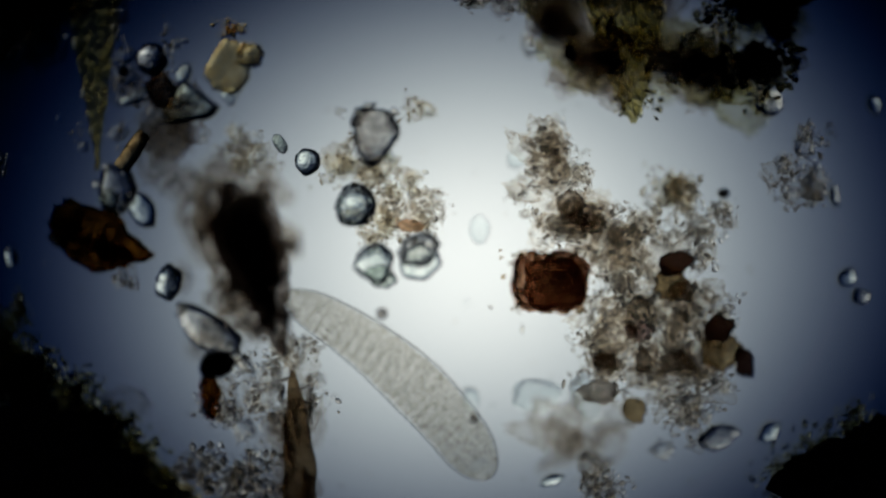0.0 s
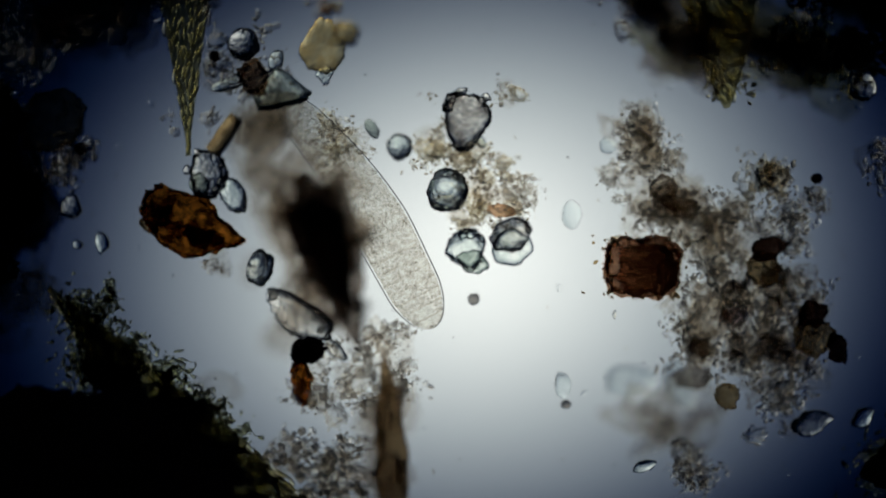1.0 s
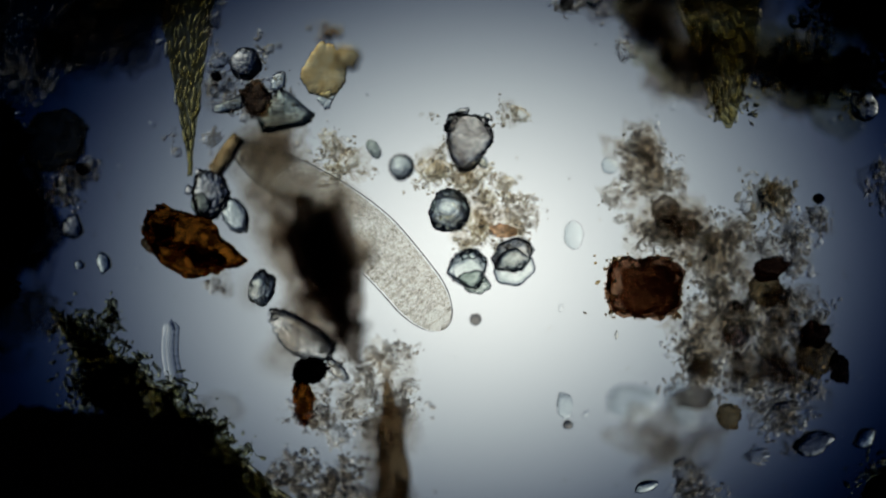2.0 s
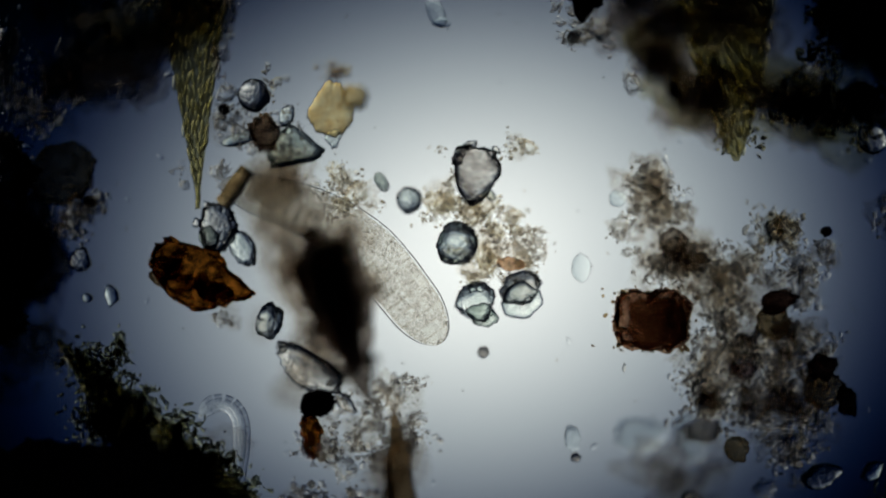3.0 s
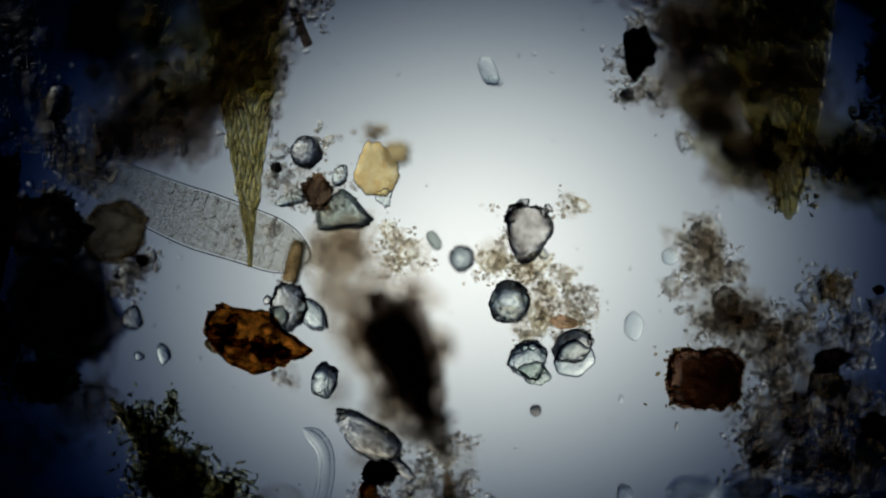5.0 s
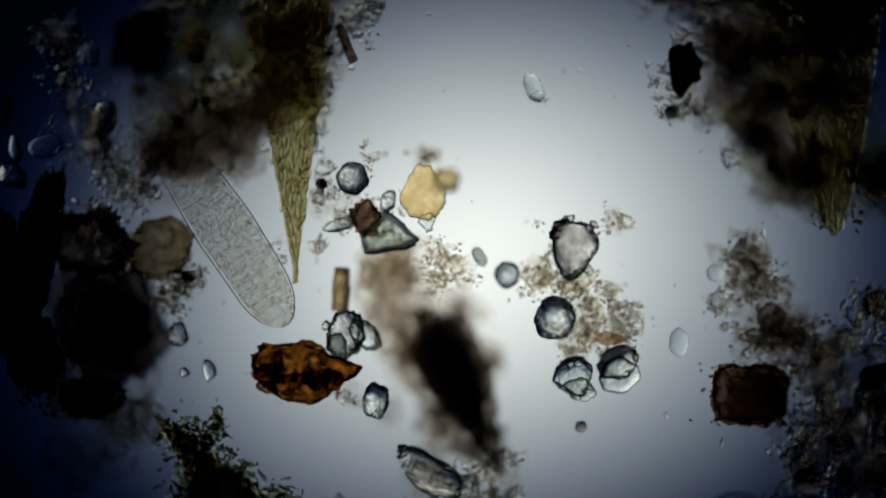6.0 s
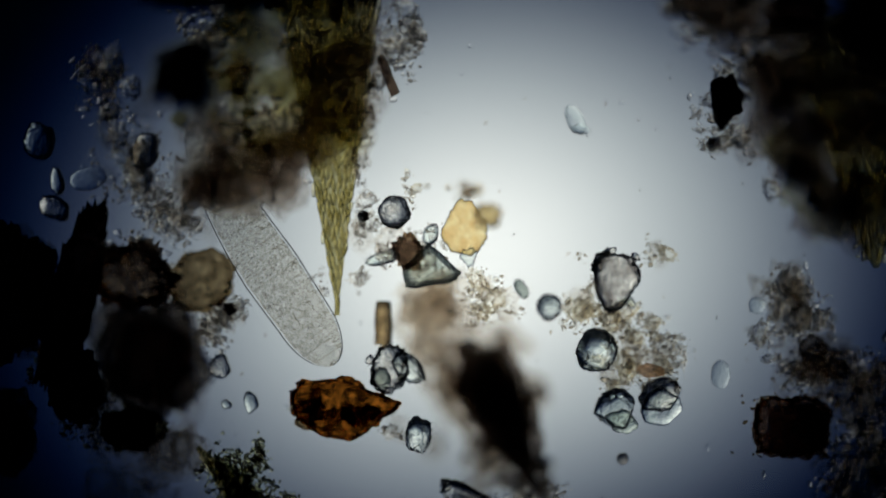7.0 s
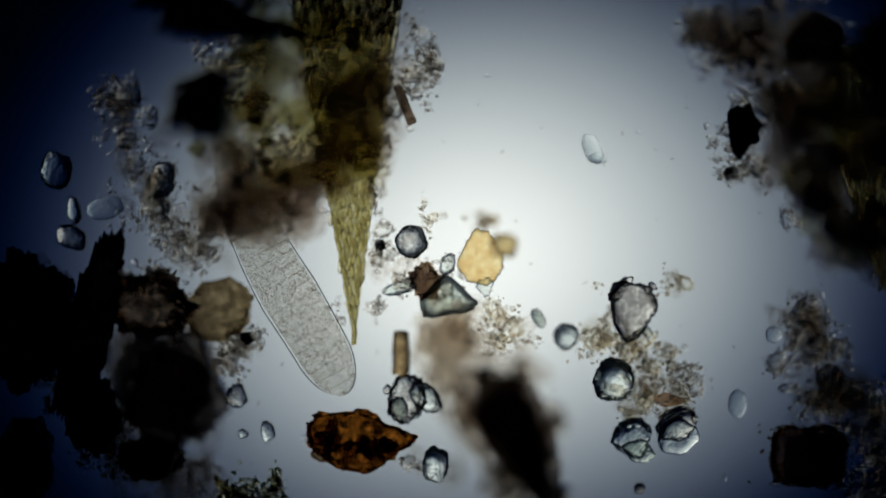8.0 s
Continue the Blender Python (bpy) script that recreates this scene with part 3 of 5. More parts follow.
def stalk():
    v, f = [], []
    n, m = 20, 26
    for j in range(m):
        s = j / (m - 1)
        r = (5 + 24 * min(s * 2.2, 1) ** 0.8) / 1000
        x = (0.006 * math.sin(3 * s) + 0.012 * s)
        for k in range(n):
            a = 2 * math.pi * k / n
            q = r * (1 + 0.25 * noise.noise(Vector((math.cos(a), math.sin(a), s * 9))))
            v.append((x + q * math.cos(a), 0.12 - 0.34 * s, 0.03 + 0.6 * q * math.sin(a)))
    for j in range(m - 1):
        for k in range(n):
            a, b = j * n + k, j * n + (k + 1) % n
            f += [(a, b, b + n), (a, b + n, a + n)]
    f += [tuple([0, k + 1, k]) for k in range(1, n - 1)]
    e = (m - 1) * n
    f += [tuple([e, e + k, e + k + 1]) for k in range(1, n - 1)]
    ob = holder("plant_stalk", 716, 872, 100, "brown tapering plant stalk dusted with grains", "plant stalk")
    part("stem", (np.array(v), f), STALK, ob)
    g, h = grain_cloud([(-24, 60, 16, 150, 120), (28, 40, 16, 150, 120), (0, 60, 40, 160, 100)], 79, (4, 12), (2, 70))
    part("dust", (g, h), GRAINS, ob, "grains clinging to the stem", kind="stuff")
    slime_films(ob, 716, 872, ((705, 860, 50, 120, 8), (716, 960, 50, 90, 6)), 78, (40, 120), UMBER_FILM, (36, 70))
    return ob


STALK = tissue("brown_stalk", (0.34, 0.265, 0.18), (0.74, 0.62, 0.46), 26, 1.03, 0.15, 0.06, 0.4, clear=0.5)
stalk()
floc(626, 945, ((560, 930, 50, 40, 70), (620, 935, 60, 50, 90), (660, 960, 50, 50, 70), (600, 990, 80, 40, 70)), 80, "dark grey floc of coarse grains", GRAINS, (8, 22))


# ---------------------------------------------------------------- moss
def cell_meshes(length, width, seed):
    shapes = [lump_shape((length, width, width * 0.9), seed + k, 2, 0.3, 1.5) for k in range(5)]
    return shapes, [mesh_of("cell", w, f, OLIVE) for w, f in shapes]


def moss_leaf(u, v, length, width, rz, seed, label, z=20, cell=(30, 9), jitter=9, blunt=0.85):
    """A pointed moss leaf: a thin blade with rows of long cells on it, its tip towards +x."""
    rs = hash_random(seed)
    ob = holder("moss_leaf", u, v, z, label, "moss leaf", "moss leaves")
    ob.rotation_euler.z = radians(rz)
    n = 24
    vs, fs = [], []
    for s in (1, -1):
        for j in range(n + 1):
            t = j / n
            h = half(t, blunt) * width / 1000 * 0.92
            for k in range(5):
                q = (k - 2) / 2
                vs.append((t * length / 1000, q * h, s * 0.003 * (1.3 - q * q)))
    for s in (0, 1):
        for j in range(n):
            for k in range(4):
                a = s * (n + 1) * 5 + j * 5 + k
                fs.append((a, a + 5, a + 6, a + 1))
    part("blade", (np.array(vs), fs), BLADE, ob, "thin olive blade")
    shapes, meshes = cell_meshes(*cell, seed)
    rest, count, x = [], 0, length * 0.975
    while x > 0:
        t = x / length
        h = half(t, blunt) * width
        m = max(1, int(2 * h / (cell[1] * 0.86)))
        for k in range(m):
            y = -h + (k + 0.5) * 2 * h / m + rs.normal() * 0.8
            slope = -math.degrees(math.atan2((half(t, blunt) - half(min(t + 0.05, 1), blunt)) * width * (y / max(h, 1)), 0.05 * length)) + rs.normal() * jitter
            q = ((x + rs.uniform(-9, 9)) / 1000, y / 1000, 0.004 + rs.uniform(0, 0.006))
            which = rs.randint(5)
            if count < 300:
                c = new("cell", meshes[which])
                c.parent = ob
                c.matrix_local = Matrix.Translation(q) @ pose(0, 0, 0, 0, 0, slope)
            else:
                rest.append((turned(shapes[which][0], rz=slope) + np.array(q), shapes[which][1]))
            count += 1
        x -= cell[0] * 0.72
    if rest:
        n = len(rest[0][0])
        part("cell_layer", (np.concatenate([w for w, f in rest]), np.concatenate([f + k * n for k, (w, f) in enumerate(rest)])), OLIVE, ob, "rows of cells towards its foot", kind="stuff")
    return ob


def half(t, blunt):
    """Half width of a moss leaf along its length, 0 to 1."""
    return max(0.022, 0.5 * (1 - t) ** blunt) if t > 0.02 else 0.5


BLADE = tissue("moss_blade", (0.64, 0.60, 0.42), (0.84, 0.81, 0.64), 18, 1.02, 0.1, 0.03, 0.1)

moss_leaf(352, -250, 648, 215, -88.5, 301, "olive-green pointed moss leaf tip with rows of long cells", blunt=1.0)
floc(420, 260, ((412, 240, 12, 60, 34), (408, 320, 14, 40, 16), (342, 345, 12, 20, 10), (420, 200, 10, 40, 14), (455, 290, 14, 10, 6)), 302,
     "fine grains along the edge of a moss leaf", GRAINS, (5, 12))


def moss_mass(u, v, label, seed, lumps, cores, veil, z=(30, 240), group="masses of moss", clot=SOOT):
    """A thick tangle: dark clots, coarse grains, and slime on top."""
    ob = holder("moss_mass", u, v, 1, label, "moss mass", group)
    rs = hash_random(seed)
    for x, y, a, b, h in cores:
        for k in range(4 if clot is SOOT else 2):
            w, f = lump_shape((a * rs.uniform(0.5, 0.85), b * rs.uniform(0.5, 0.85), min(a, b) * 0.5), rs.randint(9999), 4, 0.4, 1.8, 0, 0, 0.05, 0.5)
            q = np.array([(x - u) + rs.uniform(-0.26, 0.26) * a, (v - y) + rs.uniform(-0.26, 0.26) * b, h + 150 + rs.uniform(-30, 30)]) / 1000
            part("clot", (w + q, f), clot, ob, "dark clot")
    g, h = grain_cloud([(x - u, y - v, a, b, int(n * 0.09)) for x, y, a, b, n in lumps], seed, (14, 40), z, 2.0)
    part("tangle", (g, h), MOSS, ob, "dark olive tangle", kind="stuff")
    slime_films(ob, u, v, [(x, y, a, b, max(2, n // 13)) for x, y, a, b, n in lumps], seed + 2, (z[0] + 90, z[1] + 50), OLIVE_FILM, (40, 110))
    slime_films(ob, u, v, [(x, y, a, b, max(3, n // 4)) for x, y, a, b, n in veil], seed + 1, (z[0] + 90, z[1] + 60), UMBER_FILM, (36, 100))
    return ob


moss_mass(250, 0, "dark olive-brown tangle of moss with black clots", 311,
          ((300, 40, 60, 60, 14), (300, -40, 120, 90, 80), (240, 60, 90, 90, 50), (180, 20, 90, 90, 50), (380, -60, 70, 120, 30), (250, -160, 160, 70, 120), (390, 60, 30, 60, 20)),
          ((92, -34, 110, 116, 130), (150, -178, 190, 80, 130), (60, -230, 160, 60, 120)),
          ((230, -60, 110, 90, 45), (120, 60, 80, 70, 35), (300, 110, 80, 70, 60), (220, 150, 90, 70, 70), (380, 60, 60, 70, 16), (150, 170, 60, 60, 40), (330, -30, 80, 100, 15)))
slime(355, 0, ((350, 40, 56, 50, 5), (360, -70, 64, 70, 6), (340, -170, 60, 70, 6), (300, 90, 50, 40, 5)), 316, "olive-brown slime over the foot of the moss leaf", (130, 230), OLIVE_FILM, size=(40, 96))
thing("brown_clot", lump_shape((96, 92, 50), 318, 4, 0.4, 1.6, 0, 0, 0.05, 0.3), RIND, 376, -44, "dark brown blurred clot over the moss", "clot", z=260)
slime(360, -80, ((350, -120, 90, 90, 2), (300, 30, 80, 60, 2), (230, -60, 90, 90, 6)), 319, "soft olive-brown slime over the moss", (240, 340), OLIVE_FILM, size=(60, 130))
slime(420, -40, ((424, -120, 30, 100, 8), (416, 30, 26, 60, 3)), 317, "soft grey-brown slime at the edge of the moss", (160, 260), UMBER_FILM, size=(46, 90))
floc(360, -60, ((370, -60, 60, 120, 90), (330, -120, 80, 90, 70), (395, 10, 30, 60, 30), (350, 10, 50, 60, 30)), 331, "olive crumbs and fibres in the tangle of moss", OLIVE, (7, 15), (10, 120), stretch=2.6)
floc(30, 120, ((20, 130, 70, 90, 150), (-40, -20, 50, 60, 110), (60, 220, 60, 50, 90), (-20, 60, 50, 70, 80), (100, 230, 50, 50, 50), (-60, -40, 30, 30, 40), (50, 180, 60, 60, 80)), 312,
     "grey floc of coarse grains beside the moss", GRAINS, (6, 15))
floc(200, 110, ((180, 90, 80, 60, 110), (250, 50, 60, 40, 70), (140, 180, 60, 50, 80), (310, 30, 50, 40, 50), (230, 150, 70, 50, 70)), 332, "grey-brown crumbs and grains below the moss", GRAINS, (6, 17), (20, 130))
slime(210, 130, ((180, 110, 70, 60, 7), (240, 150, 60, 50, 6), (140, 170, 50, 50, 5), (300, 90, 60, 50, 5)), 333, "brown slime hanging below the moss", (110, 220), UMBER_FILM, size=(36, 90))
floc(150, -60, ((150, -90, 60, 60, 90), (190, -40, 40, 40, 50)), 313, "clear coarse grains caught in the moss", TAN, (10, 20))
floc(470, -60, ((460, -90, 40, 90, 70), (490, -120, 30, 60, 40), (424, 40, 14, 10, 10), (484, -36, 16, 12, 8), (440, -10, 20, 40, 20), (500, -90, 30, 60, 30), (412, 50, 16, 60, 40), (428, -40, 22, 70, 50), (404, 120, 12, 50, 24)), 314,
     "grey grains along the edge of the moss", GRAINS, (6, 16))
thing("grey_rod", rod_shape(74, 18, 315), UMBER, 458, -28, "short dark rod sticking out of the moss", "rod", z=20, rz=-68)

# dark things at the edge beside the moss
def black_mass(u, v, w, h, d, seed, label, mat):
    """A heavy dark mass: one core and clods pressed against it."""
    ob = holder("black_mass", u, v, d * 0.45 + (110 if w > 150 else 30), label, "detritus lump")
    rs = hash_random(seed)
    part("core", lump_shape((w, h, d), seed, 5, 0.25, 1.5, 0, 0, 0.05, 0.2), RIND if mat is PITCH else mat, ob)
    part("heart", lump_shape((w * 0.72, h * 0.72, d * 0.5), seed + 5, 4, 0.25, 1.5, 0, 0, 0.05, 0.2), SOOT if mat is SOOT else PITCH, ob, "dark heart")
    for k in range(9):
        a = k * 2 * math.pi / 9 + rs.uniform(-0.3, 0.3)
        s = rs.uniform(0.2, 0.36)
        g, f = lump_shape((w * s, h * s, d * 0.4), seed + 10 + k, 3, 0.4, 2, 0, 0.15)
        q = np.array([math.cos(a) * w * 0.42, math.sin(a) * h * 0.42, rs.uniform(-0.2, 0.2) * d]) / 1000
        part("clod", (g + q, f), DUN_FILM, ob, "brown clod")
    return ob


black_mass(36, 474, 176, 206, 110, 321, "large dark brown mass of detritus", PITCH)
slime(20, 390, ((20, 385, 60, 40, 5), (-40, 420, 40, 60, 4), (110, 500, 40, 90, 5)), 320, "soft pinkish-brown slime on a dark mass", (150, 260), UMBER_FILM)
def dark_spike():
    ob = holder("dark_spike", -100, 372, 40, "dark brown pointed spike of plant matter", "plant fragment")
    ob.rotation_euler.z = radians(-14)
    rs = hash_random(322)
    part("core", lump_shape((80, 330, 70), 322, 5, 0.2, 1.6, 0, 0, 0.05, 0.22), PITCH, ob)
    for k in range(12):
        g, f = lump_shape((rs.uniform(20, 46), rs.uniform(30, 70), 24), 3220 + k, 4, 0.3, 2, 0, 0, 0.05, 0.3)
        part("crust", (g + np.array([rs.uniform(-0.026, 0.026), rs.uniform(-0.14, 0.11), rs.uniform(-0.02, 0.03)]), f), CLOT, ob, "dark flake of crust")
    return ob


dark_spike()
floc(-60, 560, ((-75, 545, 60, 70, 110), (-20, 590, 70, 50, 90), (-130, 480, 50, 60, 60)), 349, "dark olive grains under the brown mass", MIRE, (7, 18), (2, 80))
thing("brown_ball", lump_shape((112, 104, 70), 323, 5, 0.25, 1.5, 0, 0, 0.05, 0.12), CRUST, 128, 334, "brown rounded clot with a rough rim", "detritus lump", z=50)
thing("brown_clump", lump_shape((130, 110, 80), 324, 5, 0.3, 2, 0, 0, 0.05, 0.3), CLOT, 10, 328, "dark brown crumbly clump", "detritus lump", z=2)
floc(160, 400, ((160, 400, 44, 44, 60), (185, 385, 24, 30, 24), (120, 420, 44, 50, 40), (10, 290, 80, 40, 80)), 325, "brown grains under a round clot", GRAINS, (8, 20))
bead(180, 383, (26, 20, 20), 326, "small black bead on brown grains", SOOT, 30)
mineral(163, 487, (44, 46, 36), 327, "small dark-rimmed grey grain", SMOKY, 6, facets=10)
mineral(217, 550, (24, 44, 22), 328, "small bright clear chip of mineral", CRYSTAL, 6, 10, 7)
mineral(174, 553, (20, 18, 16), 329, "tiny clear round chip of mineral", CRYSTAL, 6, 0, 8)
mineral(30, 105, (52, 64, 44), 330, "dark-rimmed oval clear grain", SMOKY, 6, -10, 12)
mineral(-157, 84, (56, 76, 40), 341, "oval clear shell with a dark rim", CRYSTAL, 6, 10, 12)
mineral(-70, 155, (66, 40, 34), 342, "pale oval shell on the glass", PALE, 10, 12, 0)
mineral(-131, 206, (64, 42, 36), 343, "bright angular mineral chip with black edges", SMOKY, 4, -30, 6)
mineral(-124, 160, (24, 50, 24), 344, "small narrow clear chip of mineral", CRYSTAL, 4, 10, 7)
slime(50, 640, ((60, 640, 90, 60, 10), (-20, 600, 90, 70, 10), (10, 700, 90, 60, 8)), 346, "pale bluish floc of large soft grains", (2, 80))
black_mass(-215, 600, 90, 150, 80, 347, "black ragged mass of detritus", PITCH)
black_mass(-205, 345, 150, 220, 90, 340, "broad black mass of detritus in the dim corner", SOOT)
black_mass(-95, 520, 90, 130, 60, 345, "black crumbling foot of a plant spike", SOOT)
black_mass(6, 596, 110, 70, 60, 348, "dark ragged mass with olive flecks", MOSS)


# ---------------------------------------------------------------- the moss fragment in the lower corner
def moss_bank(u, v, label, seed, edge, body, cores):
    ob = holder("moss_bank", u, v, 1, label, "moss mass", "masses of moss")
    rs = hash_random(seed)
    g, h = grain_cloud([(x - u, y - v, a, b, int(n * 3.4)) for x, y, a, b, n in edge], seed, (3.5, 9.5), (2, 60), 2.6, clump=False)
    part("edge", (g, h), TEETH, ob, "toothed olive edge of cells", kind="stuff")
    g, h = grain_cloud([(x - u, y - v, a, b, int(n * 0.5)) for x, y, a, b, n in body], seed + 1, (18, 46), (4, 130), 1.7)
    part("tangle", (g, h), MIRE, ob, "dark olive tangle", kind="stuff")
    for x, y, a, b, q in cores:
        w, f = lump_shape((a, b, 110), rs.randint(9999), 4, 0.25, 1.6, 0, 0, 0.05, 0.3)
        part("clot", (w + np.array([(x - u) / 1000, (v - y) / 1000, q / 1000]), f), SOOT, ob, "black clot")
    return ob


moss_bank(300, 800, "dark moss fragment with a toothed olive edge", 351,
          ((170, 660, 40, 30, 60), (230, 645, 16, 40, 34), (200, 710, 50, 60, 90), (265, 735, 40, 30, 60), (335, 785, 40, 30, 80), (400, 845, 34, 34, 90), (455, 915, 34, 50, 90), (490, 980, 30, 50, 70), (180, 770, 40, 60, 50),
           (195, 690, 36, 40, 90), (225, 735, 40, 34, 90), (265, 765, 44, 24, 90), (340, 822, 44, 24, 80), (405, 882, 34, 30, 70), (215, 780, 44, 40, 70)),
          ((230, 790, 70, 60, 80), (300, 840, 100, 60, 130), (380, 920, 100, 70, 130), (240, 880, 110, 90, 130), (420, 990, 90, 60, 80)),
          ((240, 885, 250, 150, 170), (350, 960, 230, 150, 170), (180, 980, 260, 220, 120), (60, 930, 280, 240, 120), (460, 1030, 120, 90, 120)))
moss_leaf(540, 1110, 640, 236, 131, 354, "broad dark moss leaf with a toothed edge of long cells", 24, (20, 8))
thing("grey_clot", lump_shape((80, 60, 60), 352, 4, 0.3, 2, 0, 0, 0.05, 0.3), HAZE, 418, 812, "soft grey clot above the moss edge", "clot", z=140)
mineral(505, 985, (50, 60, 30), 353, "clear chip at the moss edge", CRYSTAL, 4, 0, 8)

# ---------------------------------------------------------------- moss on the far side
moss_mass(1300, 130, "thick olive-green and brown tangle of moss", 361,
          ((1210, 60, 80, 90, 70), (1250, 190, 90, 70, 80), (1330, 120, 90, 120, 50), (1420, 210, 90, 60, 70), (1190, -30, 70, 70, 50), (1480, 250, 60, 40, 40)),
          ((1180, 140, 100, 70, 130), (1240, 215, 100, 60, 120), (1390, 220, 100, 60, 70), (1190, 60, 80, 70, 120), (1150, 20, 70, 70, 110), (1450, 235, 90, 60, 60), (1300, -15, 150, 110, 150), (1305, 30, 150, 100, 110), (1290, -100, 200, 90, 150), (1215, -10, 80, 60, 150), (1480, 225, 80, 50, 90), (1275, 215, 50, 36, 150)),
          ((1160, 40, 60, 80, 40), (1210, 200, 80, 60, 40), (1180, 120, 50, 60, 30), (1270, 250, 60, 30, 20), (1345, 60, 40, 120, 20), (1360, 190, 50, 60, 20), (1430, 190, 80, 60, 40)), clot=RIND)
moss_leaf(1290, -140, 452, 246, -86, 371, "olive-yellow moss leaf with coarse cells in a brown tangle", 60, (22, 9), 14, 0.66)
slime(1290, 110, ((1290, 80, 50, 90, 8), (1310, 200, 50, 40, 5), (1180, 110, 60, 90, 10), (1230, 210, 50, 40, 6)), 385, "olive-brown slime over the moss leaf", (120, 240), UMBER_FILM, size=(40, 100))
floc(1330, 270, ((1290, 270, 14, 24, 12), (1350, 270, 16, 24, 14), (1400, 230, 50, 30, 40), (1440, 160, 60, 60, 40), (1520, 230, 50, 60, 60)), 381, "olive crumbs at the ragged tip of a moss leaf", OLIVE, (7, 16), (20, 90))
floc(1150, -80, ((1120, -60, 70, 70, 120), (1180, -120, 90, 60, 120), (1090, -130, 60, 40, 80), (1060, -160, 90, 30, 60), (1140, 0, 40, 50, 60), (1200, -30, 60, 60, 60), (980, -150, 50, 40, 90), (1040, -120, 60, 50, 130), (1150, -170, 90, 40, 110), (1110, -20, 50, 40, 90)), 372,
     "grey felt of fine fibres and grains", GRAINS, (8, 22), (70, 190), stretch=3.0)
slime(1100, -100, ((1080, -120, 90, 60, 12), (1160, -40, 70, 70, 12), (1000, -170, 50, 30, 4), (1130, 60, 40, 60, 6)), 383, "grey-brown slime over the felt of fibres", (90, 200), UMBER_FILM, size=(36, 90))
thing("brown_clot", lump_shape((90, 80, 60), 384, 4, 0.4, 1.6, 0, 0, 0.05, 0.4), PITCH, 1180, -140, "dark brown clot in the felt of fibres", "clot", z=60)
moss_mass(1560, 60, "black tangle of moss in the dim corner", 373,
          ((1530, 60, 60, 110, 80), (1560, 140, 50, 90, 60), (1500, 190, 60, 60, 50), (1560, -60, 90, 90, 80), (1480, -90, 80, 60, 50)),
          ((1535, 205, 70, 60, 30), (1540, 50, 140, 170, 50), (1570, 140, 60, 70, 30), (1600, -90, 200, 150, 80), (1480, -120, 200, 160, 80), (1330, -150, 200, 140, 90)), ())
floc(1500, 150, ((1470, 110, 40, 60, 70), (1460, 200, 60, 50, 80), (1540, 230, 60, 50, 80), (1590, 200, 34, 60, 50), (1480, 30, 30, 60, 50)), 382, "dark coarse grains at the edge of the black moss", MIRE, (8, 20), (10, 100))
thing("black_clot", lump_shape((64, 92, 50), 374, 5, 0.5, 1.4, 7, 0.0, 0.08, 0.08), SOOT, 1054, 14, "angular black clot with loose grains round it", "clot", z=40)
floc(1040, 50, ((1030, 40, 34, 60, 50), (1050, 90, 40, 20, 34), (1080, 80, 30, 30, 20), (1060, -25, 30, 20, 16)), 375, "loose grains round a black clot", GRAINS, (7, 17))
bead(1033, 93, (24, 22, 20), 376, "small black bead among loose grains", SOOT, 6)
floc(1138, 173, ((1138, 172, 12, 16, 12),), 377, "tiny dark crumb of loose grains", GRAINS, (6, 12))
mineral(1440, 160, (60, 36, 30), 378, "clear bright chip lodged in the moss", PALE, 120, 10, 6)
mineral(1556, 275, (64, 52, 40), 379, "round clear grain below the moss", SMOKY, 20, 0, 12)
mineral(1530, 205, (50, 44, 40), 380, "clear grain at the moss edge", SMOKY, 40, 0, 10)

# ---------------------------------------------------------------- the large floc with the red block
floc(1170, 390, ((1165, 350, 36, 50, 90), (1175, 400, 50, 50, 100), (1120, 437, 26, 18, 24), (1215, 400, 24, 40, 24)), 401, "grey-brown floc with a pointed top", GRAINS, (6, 15), (2, 110))
slime(1165, 365, ((1162, 355, 34, 60, 5), (1180, 420, 40, 40, 3)), 402, "soft brown slime over a floc", (90, 170))
floc(1230, 470, ((1200, 470, 60, 40, 110), (1250, 495, 70, 34, 120), (1310, 510, 60, 34, 110), (1180, 500, 50, 40, 60), (1340, 480, 30, 30, 30), (1290, 560, 60, 40, 80), (1210, 530, 40, 40, 40)), 403,
     "wide grey-brown floc of fine grains", GRAINS, (6, 15))
slime(1290, 530, ((1290, 540, 90, 30, 7), (1240, 490, 40, 30, 3)), 404, "soft brown slime hanging over a floc", (90, 190))
bead(1208, 456, (46, 46, 40), 405, "dark brown round clot in a floc", RIND, 40, "round_clot", 0.2)
bead(1247, 490, (46, 38, 36), 406, "dark brown clot in a floc", RIND, 40, "round_clot", 0.25)


